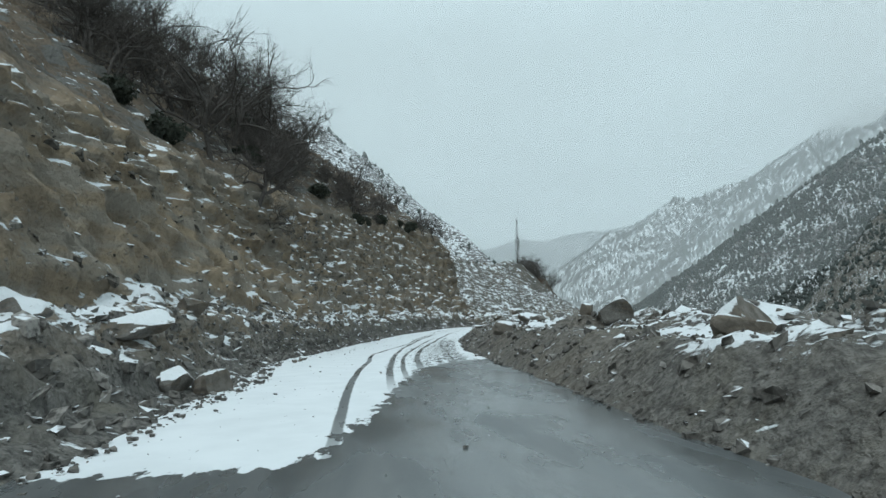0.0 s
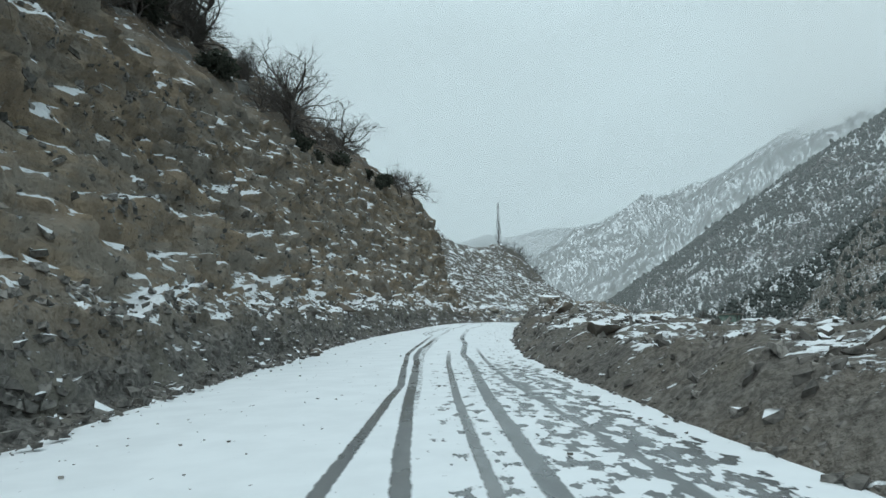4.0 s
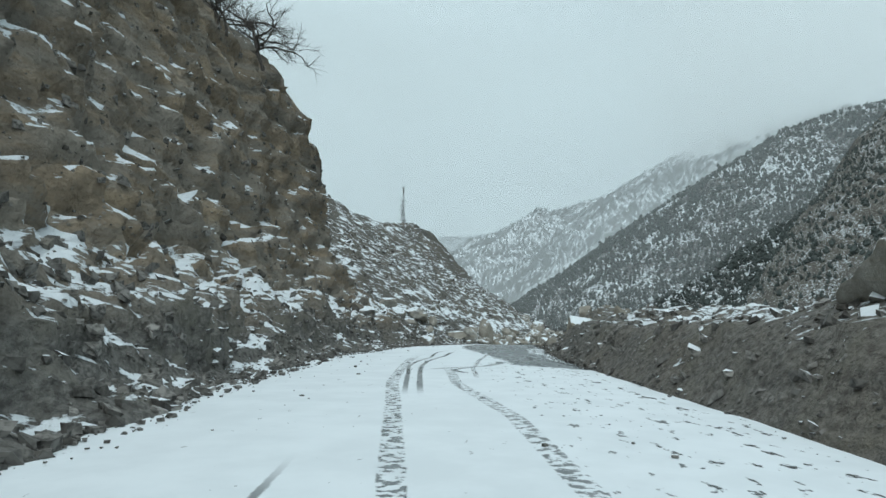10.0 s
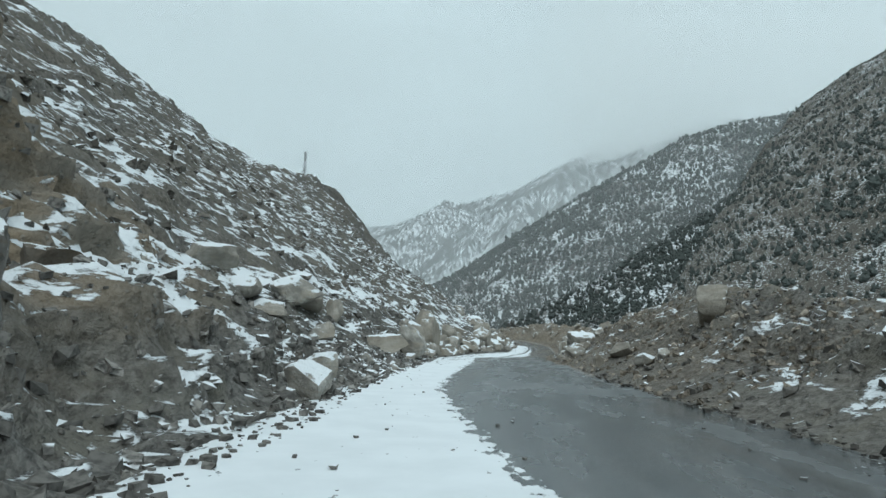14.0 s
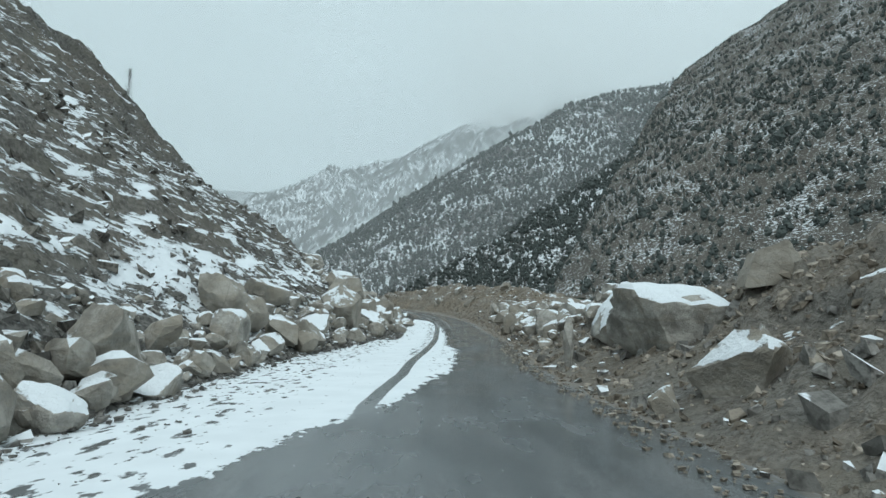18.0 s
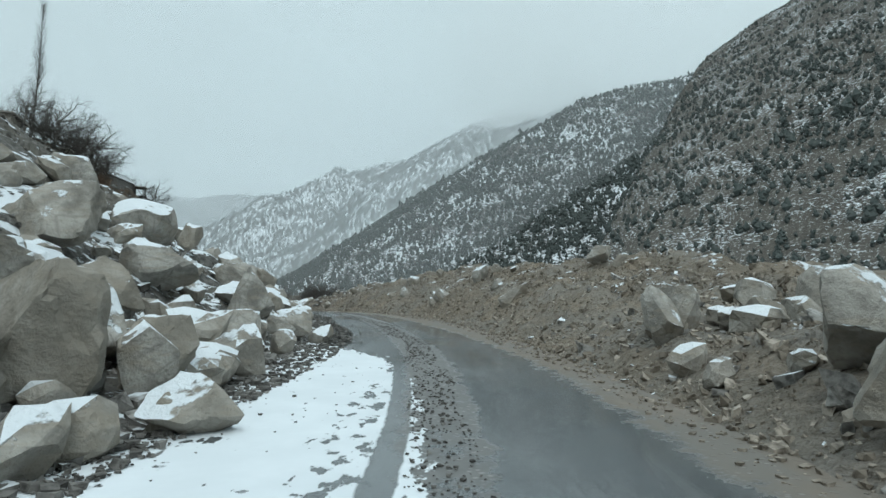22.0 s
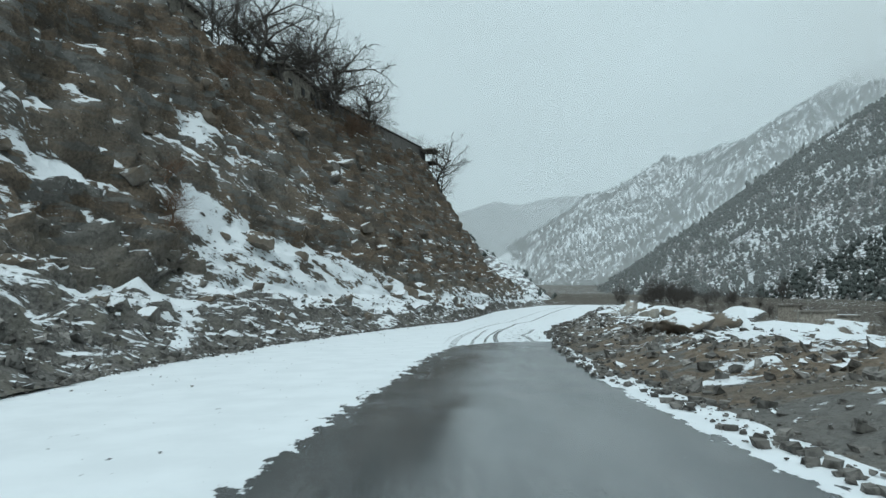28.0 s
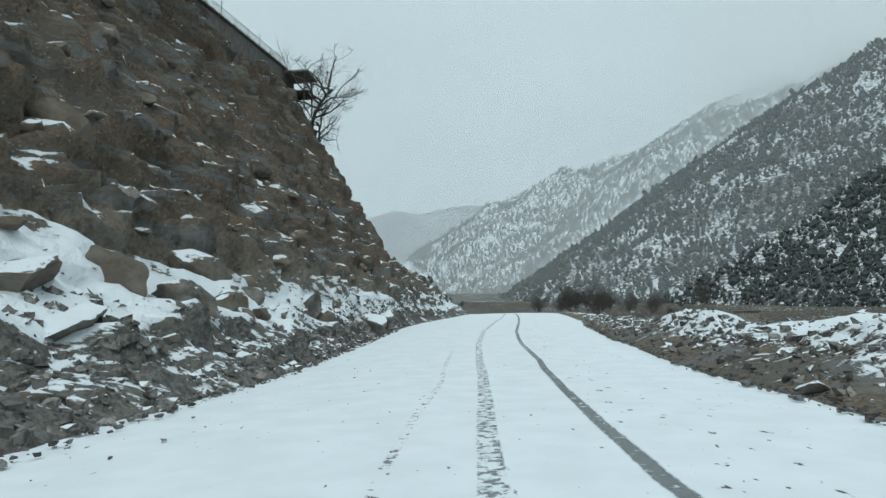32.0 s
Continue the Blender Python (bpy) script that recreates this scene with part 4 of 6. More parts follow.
def mountain(name, label, crest, fall, box, cell, mat, bumps, smooth=True, seed=0, flank=None):
    x = np.arange(box[0], box[2] + cell, cell)
    y = np.arange(box[1], box[3] + cell, cell)
    gx, gy = np.meshgrid(x, y)
    fx, fy = gx.ravel(), gy.ravel()
    flat = np.stack([fx, fy, 0 * fx], 1)
    z = ridge_height(fx, fy, crest, fall)
    top = ridge_height(fx, fy, crest, 0.0)
    if flank:  # a steeper side cut down from the crest
        z = np.minimum(z, flank[2] + flank[3] * (fx - flank[0]) + flank[4] * (flank[1] - fy))
    grow = np.clip((z + 20) / 90, 0, 1)
    # the crest keeps its line, the flanks below it break into gullies and spurs
    calm = np.clip((top - z) / (6 * bumps), 0.18, 1.0)
    z = z + calm * grow * bumps * (0.9 * fbm(flat, bumps * 9, 4, 300 + seed, True) + 0.35 * fbm(flat, bumps * 2.2, 3, 330 + seed)) - bumps * 0.35 * grow * calm
    z = np.maximum(z, -40)
    f = grid_faces(len(y), len(x))[:, ::-1]
    keep = (z[f] > -30).any(1)
    ob = new(name, mesh_of(name, np.stack([fx, fy, z], 1), f[keep], mat, smooth))
    tagged(ob, label, "mountain", kind="structure")
    return x, y, z.reshape(len(y), len(x))


def on_grid(field, px, py):
    x, y, z = field
    i = np.clip((px - x[0]) / (x[1] - x[0]), 0, len(x) - 1.001)
    j = np.clip((py - y[0]) / (y[1] - y[0]), 0, len(y) - 1.001)
    a, b = i.astype(int), j.astype(int)
    f, g = i - a, j - b
    return (z[b, a] * (1 - f) + z[b, a + 1] * f) * (1 - g) + (z[b + 1, a] * (1 - f) + z[b + 1, a + 1] * f) * g


LEFT = hillside()
RIGHT = outer_bank()
road()
gx, gy = np.meshgrid(np.concatenate([np.arange(-4800, -400, 200), np.arange(-400, 1200, 20), np.arange(1200, 4900, 200)]), np.concatenate([np.arange(-4800, -200, 200), np.arange(-200, 1600, 20), np.arange(1600, 4900, 150)]))
gp = np.stack([gx.ravel(), gy.ravel(), valley_height(gx.ravel(), gy.ravel())], 1)
gp[:, 2] += 1.5 * fbm(gp, 40, 3, 400)
tagged(new("ground", mesh_of("ground", gp, grid_faces(*gx.shape)[:, ::-1], M_VALLEY)), "brown valley floor with thin snow", "ground", kind="structure")
FIELD_A = mountain("mountain", "steep brown mountainside dotted with dark junipers and snow", RIDGE_A, 0.76, (110, -250, 1000, 1000), 6, M_MOUNT_A, 7, seed=1, flank=(597, 630, 280, 1.5, 1.3))
FIELD_B = mountain("mountain", "snow-dusted forested mountain across the valley", RIDGE_B, 0.66, (250, 560, 1900, 1900), 12, M_MOUNT_B, 13, seed=2)
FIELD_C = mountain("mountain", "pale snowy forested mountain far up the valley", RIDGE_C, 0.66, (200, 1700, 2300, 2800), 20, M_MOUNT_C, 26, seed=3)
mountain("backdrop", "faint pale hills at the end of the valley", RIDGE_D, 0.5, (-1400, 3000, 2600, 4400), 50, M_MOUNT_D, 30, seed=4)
FIELD_E = mountain("mountain", "snowy mountainside behind the village terrace", RIDGE_E, 0.95, (-900, 450, 300, 1300), 10, M_MOUNT_E, 14, seed=5)

# ---- things ----
def on_side(side, s, u):
    """The place on the hillside (LEFT) or the bank (RIGHT) at station s and u metres out."""
    ss, uu, pp = side
    r = min(max((s + 60) / (ss[1] - ss[0]), 0), len(ss) - 2)
    i, f = int(r), r - int(r)
    row_u = uu[i] * (1 - f) + uu[i + 1] * f
    row_p = pp[i] * (1 - f) + pp[i + 1] * f
    return np.array([np.interp(u, row_u, row_p[:, k]) for k in range(3)])


def place_at(s, u):
    """On the road, the hillside (u under the left edge) or the bank."""
    if u < -steps(LEFT_EDGE, s) + 0.3:
        return on_side(LEFT, s, -u)
    if u > steps(RIGHT_EDGE, s) - 0.3:
        return on_side(RIGHT, s, u)
    return spot(s, u, -0.02)[0]


def ico(sub):
    bm = bmesh.new()
    bmesh.ops.create_icosphere(bm, subdivisions=sub, radius=1.0)
    v = np.array([x.co for x in bm.verts])
    f = np.array([[x.index for x in face.verts] for face in bm.faces])
    bm.free()
    return v, f


ICO = {n: ico(n) for n in (1, 2, 3, 4)}


def rock_shape(seed, sub, cuts=13, keep=0.56):
    """A broken block: a rounded block cut by planes, with chipped faces; unit width, standing on z = 0."""
    rng = np.random.RandomState(seed)
    v, f = ICO[sub]
    power = rng.uniform(3, 9)
    v = v / (np.abs(v) ** power).sum(1, keepdims=True) ** (1 / power)
    turn = np.array(Euler(rng.uniform(-0.6, 0.6, 3)).to_matrix())
    v = (v * (1.0, rng.uniform(0.6, 0.95), rng.uniform(0.55, 0.95))) @ turn.T
    for _ in range(cuts):
        n = rng.normal(size=3)
        n /= np.linalg.norm(n)
        d = rng.uniform(keep - 0.14, keep + 0.3)
        x = v @ n - d
        over = 0.5 * (x + np.sqrt(x * x + 0.0003))
        v = v - over[:, None] * n
    if sub > 2:
        v = v * (1 + 0.07 * facets(v + seed, 0.5, seed)[:, None] * (sub > 2))
    v = v * (1 + 0.05 * fbm(v + seed, 0.6, 3, seed)[:, None] + 0.025 * fbm(v + seed, 0.18, 2, seed + 3)[:, None])
    lo, hi = v.min(0), v.max(0)
    v = (v - (lo + hi) / 2) / (hi - lo)
    v[:, 2] += 0.5
    return v, f


def rock_mesh(name, seed, sub, mat, cuts=11):
    v, f = rock_shape(seed, sub, cuts)
    me = mesh_of(name, v, f, mat, True)
    me.set_sharp_from_angle(angle=radians(27))
    return me


PALE = [rock_mesh("pale_boulder", 10 + k, 4, M_ROCK, 8 + k % 5) for k in range(16)]
DARK = [rock_mesh("dark_boulder", 40 + k, 4, M_ROCK_DARK, 8 + k % 5) for k in range(8)]
CAPPED = [rock_mesh("capped_boulder", 80 + k, 4, M_ROCK_CAPPED, 9 + k % 4) for k in range(5)]
boulder_rng = random.Random(5)
PLACED = []


def boulder(s, u, w, h, label, group, pale=True, sink=0.16, tilt=12, lift=0.0):
    r = boulder_rng
    PLACED.append((s, u, w))
    ob = new("boulder", r.choice(CAPPED if pale == 2 else PALE if pale else DARK))
    p = place_at(s, u)
    if u > 0 and w > 1.5:  # the large ones on the bank are bedded in
        sink, h = max(sink, 0.36), 1.15 * h
        tilt = min(tilt, 14)
    turn = Euler((radians(r.uniform(-tilt, tilt)), radians(r.uniform(-tilt, tilt)), r.uniform(0, 6.28)))
    size = (w * r.uniform(0.95, 1.15), w * r.uniform(0.75, 1.05), h * 1.12)
    ob.matrix_world = Matrix.LocRotScale((p[0], p[1], p[2] - sink * h + lift), turn, size)
    return tagged(ob, label, "boulder", group)


# Boulders that stand out, as (station, out, width, height).
for s, u, w, h in ((10.2, 6.1, 1.1, 0.95), (17.8, 6.6, 1.35, 0.8), (9.2, 5.4, 0.9, 0.4), (18.6, 6.1, 0.6, 0.5), (27.6, 4.9, 1.0, 0.6), (33.4, 6.9, 1.5, 0.6), (27.3, 6.2, 1.0, 0.5), (36.2, 6.4, 0.9, 0.3), (72.7, 6.9, 1.1, 0.7), (55.1, 5.0, 1.1, 0.5), (75.6, 7.0, 1.3, 0.85), (69, 5.3, 0.7, 0.6), (96.5, 8, 1.6, 0.8), (63.9, 6.2, 0.8, 0.5)):
    boulder(s, u, w, h, "grey boulder half buried in the rubble bank with snow on top", "boulders on the valley-side bank", False, 0.32)
for s, u, w, h in ((96, 7.6, 0.7, 0.4), (132.8, 5.7, 0.75, 0.5), (147.7, 7.6, 1.3, 1.3), (173, 4.7, 1.7, 0.9), (146.4, 5.1, 0.7, 0.4), (146.1, 5.6, 0.5, 0.4), (151.1, 4.1, 0.55, 0.55), (150.7, 5, 0.85, 0.6)):
    boulder(s, u, w, h, "large pale boulder with a thick snow cap on the earth bank", "boulders on the valley-side bank")
for s, u, w, h in ((173.3, 5, 1.1, 0.8), (176.9, 7.2, 1.2, 0.95), (170.7, 6.2, 1.2, 0.85), (164.6, 4.1, 1.1, 0.75), (167, 4.5, 0.85, 0.65), (166.3, 4.9, 0.6, 0.6), (173.4, 3.6, 0.5, 0.4), (193.9, 4.9, 1.7, 1.2), (190.4, 4.5, 0.75, 0.7), (190.3, 5.6, 1.3, 0.8), (189.9, 7.1, 1.5, 1.0), (189.9, 6.5, 0.85, 0.65), (206.3, 5.1, 1.4, 1.0)):
    boulder(s, u, w, h, "pale angular granite boulder with snow on its upper faces", "fallen boulders beside the asphalt")
huge = boulder(182.3, 5.75, 2.1, 1.6, "huge overhanging pale boulder capped with smooth snow", "fallen boulders beside the asphalt", 2, 0.36, 6)
# Its flat top leans towards the road.
lean_axis = Vector(spot(np.array([182.4]), np.array([5.6]), np.array([0.0]))[0] - spot(np.array([181.4]), np.array([5.6]), np.array([0.0]))[0])
lean_foot = huge.matrix_world.to_translation()
huge.matrix_world = Matrix.Translation(lean_foot) @ Matrix.Rotation(radians(-14), 4, lean_axis) @ Matrix.Translation(-lean_foot) @ huge.matrix_world
boulder(181.0, 3.75, 0.36, 1.3, "thin pale stone slab leaning upright against a huge boulder", "fallen boulders beside the asphalt", True, 0.1, 9)
boulder(100.4, 8.0, 2.7, 1.1, "broad boulder with its whole top under snow", "boulders on the valley-side bank", 2, 0.42, 6)
boulder(132.4, 7.7, 2.1, 1.5, "flat-topped boulder under a smooth snow cap", "boulders on the valley-side bank", 2, 0.62, 4)
boulder(132.2, 9.6, 1.6, 1.9, "upright snow-streaked boulder on the bank", "boulders on the valley-side bank", 2, 0.35, 8)
boulder(138.7, -3.5, 0.72, 0.7, "square granite block with a thick snow cap", "rockfall boulders", 2, 0.1, 3)
for s, u, w, h in ((200.8, 3.8, 0.8, 1.15), (203.5, 4.4, 1.1, 0.85), (202.3, 3.7, 0.85, 0.5), (199.9, 4.0, 0.95, 0.55), (200.2, 4.6, 0.9, 0.65), (201.9, 5.1, 0.7, 0.5), (207.2, 7, 1.1, 0.7), (202.9, 6, 1.1, 0.85), (208, 4.2, 1.2, 1.0), (206.1, 4.7, 0.8, 0.7), (202, 4.6, 0.7, 0.55), (214.3, 4.5, 0.75, 1.1), (227.8, 9, 1.0, 0.8), (214.9, 4.8, 0.9, 0.95), (213.7, 5.4, 0.8, 0.5), (213.7, 5.9, 0.75, 0.5), (212.7, 5.9, 0.75, 0.55), (209.4, 4.7, 1.1, 1.1), (216, 6.7, 0.85, 0.4)):
    boulder(s, u, w, h, "pale broken boulder dusted with snow in the roadside pile", "fallen boulders beside the asphalt")
for s, u, w, h in ((228, 5, 0.85, 1.3), (235.5, 6.4, 1.05, 1.1), (234.9, 7.2, 0.85, 0.5), (234.6, 8.1, 0.85, 0.5), (231.5, 5.8, 0.7, 0.6), (237.3, 4.5, 0.43, 0.6), (226.5, 9.2, 0.8, 0.6), (225.6, 9.2, 0.5, 0.3), (239.5, 5.2, 0.6, 0.35), (237.4, 5.0, 0.95, 0.65), (236.1, 4.7, 0.35, 0.6), (256.6, 6.3, 0.75, 0.65), (256.4, 5.6, 0.6, 0.75), (246.2, 6.5, 0.9, 0.8), (248.2, 6.4, 0.6, 0.5), (248.1, 9.2, 0.65, 0.5), (244.9, 5.2, 0.55, 0.85), (246.9, 5.2, 0.65, 0.42), (258.6, 5.2, 0.6, 0.5), (257.8, 3.8, 0.85, 0.55), (267, 4.7, 1.7, 0.8)):
    boulder(s, u, w, h, "light stone block stuck in the brown earth bank", "stones in the brown bank", True, 0.25, 30)
for s, u, w, h in ((305, 17, 4.4, 1.5), (296.7, 8.2, 2.4, 0.7), (298.6, 7.5, 0.75, 0.45), (301, 10.5, 1.8, 0.7), (333, 6.2, 0.6, 0.25), (330.1, 6.0, 0.45, 0.25), (316, 12, 1.6, 0.6), (311, 14.5, 2.2, 0.9)):
    boulder(s, u, w, h, "flat dark boulder with a thick white snow slab on top", "boulders on the river terrace", False, 0.2, 5)
for s, u, w, h, tilt in ((305.2, 10.3, 1.7, 0.9, 5), (324.2, 9.0, 1.9, 0.55, 5), (321.3, 11.3, 1.7, 0.9, 10), (331.6, 15.6, 3.0, 1.0, 4), (326.0, 10.9, 1.3, 0.8, 12), (338.3, 15.4, 2.2, 0.9, 5)):
    boulder(s, u, w, h, "slab of grey rock under a smooth snow cap on the terrace", "boulders on the river terrace", 2, 0.15, tilt)
boulder(322.6, 10.0, 1.35, 1.35, "upright pointed grey rock leaning among snowy slabs", "boulders on the river terrace", True, 0.12, 20)
for s, u, w, h in ((14.7, -4.2, 0.95, 0.5), (15.1, -3.6, 0.95, 0.55), (15.3, -5.2, 1.2, 0.55), (11, -5.5, 1.1, 0.4), (21.5, -6, 1.1, 0.6), (29.4, -3.9, 0.33, 0.18), (27.7, -3.7, 0.3, 0.15), (26.3, -3.7, 0.24, 0.15), (62.3, -4.6, 0.45, 0.2), (64.4, -5, 0.7, 0.32), (78.2, -6.5, 1.2, 0.6), (69.9, -6.6, 1.2, 0.55), (131.2, -5.8, 1.2, 0.85), (134.5, -7.1, 1.1, 0.8), (130.9, -6.4, 0.8, 0.6)):
    boulder(s, u, w, h, "grey field boulder at the foot of the cut slope", "boulders under the cut slope", False)
for s, u, w, h in ((137.1, -3.4, 1.0, 0.7), (148.5, -7.6, 2.2, 1.1), (156.7, -4.8, 2.0, 1.5), (143, -8.3, 1.5, 0.75), (147.4, -3.4, 0.55, 0.32), (145, -5.3, 0.95, 0.65), (149.5, -7.5, 1.8, 0.95), (152, -6.8, 1.2, 1.25), (155.1, -4.5, 1.5, 1.5), (151.8, -4.6, 1.7, 0.9), (143.1, -6.3, 1.2, 0.4), (145.5, -3.9, 0.45, 0.3), (143, -7.2, 1.4, 0.7)):
    boulder(s, u, w, h, "block of pale granite with snow lying on it below the scree", "rockfall boulders")
for s, u, w, h in ((167.6, -5.4, 2.2, 2.9), (170, -5, 1.25, 1.0), (169.6, -4.6, 1.1, 0.65), (175.7, -5.3, 2.0, 1.5), (167.2, -4.6, 0.7, 0.4), (172.1, -4.7, 0.85, 0.6), (175.4, -4.7, 1.0, 0.65), (186.4, -4.5, 1.4, 1.1), (182, -5.4, 1.2, 1.2), (183.9, -5.9, 1.4, 1.2), (181.2, -4.7, 0.9, 0.7), (182.3, -4.8, 0.85, 0.6), (183.6, -4.9, 0.9, 0.7), (185.7, -5.2, 1.5, 1.0), (186.2, -4.5, 0.95, 0.85), (189.1, -4.9, 1.4, 1.1), (195.8, -4.9, 3.0, 2.2), (185.8, -5.1, 0.9, 0.65), (190.6, -4.2, 0.7, 0.5)):
    boulder(s, u, w, h, "rounded pale granite boulder in the roadside rockfall heap", "rockfall boulders")
for s, u, w, h in ((193.2, -4.0, 0.85, 0.7), (189.1, -6.8, 2.1, 1.1), (183.5, -6.4, 1.5, 1.4), (200.3, -3.9, 1.1, 0.8), (201, -4.5, 1.7, 1.0), (202, -4.9, 1.8, 1.2), (202.9, -4.1, 1.1, 1.3), (202.9, -2.7, 0.8, 0.6), (205.5, -4, 0.95, 0.8), (206.3, -3.7, 1.1, 1.0), (209.6, -2.6, 0.6, 0.45), (211.3, -3.6, 0.9, 0.95), (202.3, -6.0, 2.5, 1.8), (211.7, -5.6, 1.5, 0.95)):
    boulder(s, u, w, h, "big pale granite block in the roadside rockfall heap", "rockfall boulders")
for s, u, w, h in ((209.6, -2.5, 1.0, 0.7), (209.8, -4.3, 1.7, 1.5), (211.6, -3.5, 1.1, 1.1), (211.8, -4.6, 1.5, 1.1), (218.6, -5.9, 2.0, 1.2), (215.5, -3.3, 1.05, 0.7), (214.5, -5.6, 1.3, 1.0), (217.4, -3.0, 0.6, 0.65), (216.9, -3.8, 1.0, 0.75), (223.3, -7.8, 2.0, 1.3), (216.2, -7.3, 2.0, 1.2), (234.2, -3.0, 1.4, 0.8), (226.6, -3.2, 1.2, 0.7), (221.3, -3.2, 1.2, 0.9)):
    boulder(s, u, w, h, "freshly broken grey granite block with snow on its top", "rockfall boulders")
for s, u, w, h in ((219.6, -3.3, 1.0, 0.8), (221, -2.2, 0.7, 0.5), (222.2, -3.4, 0.9, 0.55), (225.5, -4.0, 1.3, 0.8), (220.8, -4.2, 1.3, 1.5), (223.4, -4, 1.1, 0.7), (237.6, -2.9, 1.35, 1.0), (239.6, -4.4, 1.6, 1.6), (237.6, -3.9, 1.2, 0.6), (239.2, -5.2, 1.2, 0.8), (244.4, -4.2, 0.8, 0.4), (257.3, -9.3, 1.5, 0.7), (261.9, -7.6, 1.0, 0.5), (278.9, -8.6, 1.2, 0.7), (279.9, -13.4, 1.7, 1.2)):
    boulder(s, u, w, h, "grey granite block lying in the gravel beside the road", "rockfall boulders")
for s, u, w, h, lift in ((231.5, -4.0, 1.5, 1.2, 0), (232.8, -5.2, 1.8, 1.4, 0), (230.3, -5.0, 1.4, 1.1, 0), (232, -4.7, 1.4, 1.0, 0.75), (234, -5.0, 1.3, 0.9, 0.6), (235.6, -3.5, 1.3, 1.0, 0), (229, -4.2, 1.5, 1.2, 0), (234.3, -4.0, 1.2, 1.0, 0), (228, -5.6, 1.6, 1.2, 0.3), (241.5, -3.6, 1.5, 1.1, 0)):
    boulder(s, u, 0.72 * w, 0.72 * h, "stacked grey-white granite block at the end of the heap", "rockfall boulders", True, 0.15, 16, 0.7 * lift)
boulder(178.3, 5.5, 2.6, 1.6, "large tilted pale boulder with snow along its back", "fallen boulders beside the asphalt", True, 0.3, 8)
boulder(94.4, -7.3, 1.6, 2.3, "tall grey boulder stuck in the foot of the cliff", "boulders under the cut slope", False, 0.3, 10)
boulder(252.7, -3.25, 1.9, 0.85, "broad flat boulder with clean snow lying in the gravel", "rockfall boulders", True, 0.1, 4)
boulder(253.4, -4.5, 1.0, 0.42, "low pale boulder beside a broad one", "rockfall boulders", True, 0.12, 4)
for s, u, w, h in ((297.2, -10.7, 1.1, 1.1), (302.4, -8.1, 0.7, 0.35), (367, -8.1, 2.2, 1.3), (329, -8.7, 2.6, 1.5), (363, -7.7, 2.0, 1.5), (352.1, -8.5, 2.1, 1.2), (343.8, -10, 2.3, 1.2), (330.8, -6.5, 0.8, 0.4), (352, -9.6, 1.5, 1.0), (338.4, -10.1, 2.1, 1.1), (339.8, -8.8, 2.1, 1.1), (333.7, -8.1, 1.5, 0.7), (335, -10.5, 1.8, 1.0), (346, -9, 1.6, 0.9)):
    boulder(s, u, w, h, "dark angular rock with a cover of snow below the terrace", "rocks below the terrace", False, 0.5, 22)

# The heap between them, rising up the scree: the larger blocks singly, the small ones joined.
heap = random.Random(11)
fill_v, fill_f, fill_n = [], [], 0
for k in range(620):
    s = heap.triangular(152, 238, 205)
    depth = heap.random() ** 1.5
    reach = np.interp(s, [152, 170, 195, 205, 215, 225, 238], [2.0, 2.4, 2.8, 4.5, 8.0, 9.0, 3.5])
    u = steps(LEFT_EDGE, s) + 0.1 + depth * reach
    w = heap.choice((0.35, 0.45, 0.6, 0.7, 0.85, 1.0, 1.2, 1.5)) * np.interp(s, [152, 200, 210, 226, 238], [0.65, 0.75, 1.15, 1.2, 0.8]) * (1 - 0.25 * depth)
    if u < steps(LEFT_EDGE, s) + 1.4:
        w = min(w, 0.95)
    if w > 0.5 and any(abs(s - a) < 0.42 * (w + c) and abs(-u - b) < 0.42 * (w + c) for a, b, c in PLACED):
        continue
    if w > 1.0:
        boulder(s, -u, w, w * heap.uniform(0.6, 0.95), "pale granite boulder in the rockfall heap along the road", "rockfall boulders", True, 0.15, 25, heap.uniform(0, 0.2) * (depth < 0.7))
    else:
        v, f = rock_shape(500 + k % 40, 2, 9)
        a = heap.uniform(0, 6.28)
        v = v * (w, w * heap.uniform(0.75, 1.0), w * heap.uniform(0.6, 0.95))
        v = np.stack([v[:, 0] * math.cos(a) - v[:, 1] * math.sin(a), v[:, 0] * math.sin(a) + v[:, 1] * math.cos(a), v[:, 2] + 0.15 * v[:, 0] - 0.1 * w], 1) + place_at(s, -u)
        fill_v.append(v)
        fill_f.append(f + fill_n)
        fill_n += len(v)
side_heap = random.Random(12)
for k in range(110):
    s = side_heap.uniform(186, 216)
    u = steps(RIGHT_EDGE, s) + 0.3 + 3.6 * side_heap.random()
    w = side_heap.choice((0.35, 0.5, 0.6, 0.8, 1.0))
    v, f = rock_shape(540 + k % 40, 2, 9)
    v = v * (w, w * side_heap.uniform(0.75, 1.0), w * side_heap.uniform(0.6, 0.95)) - (0, 0, 0.1 * w) + place_at(s, u)
    fill_v.append(v)
    fill_f.append(f + fill_n)
    fill_n += len(v)
tagged(new("rockfall_rubble", mesh_of("rockfall_rubble", np.concatenate(fill_v), np.concatenate(fill_f), M_ROCK, False)), "smaller pale granite blocks filling the rockfall heaps", "stones", kind="stuff")


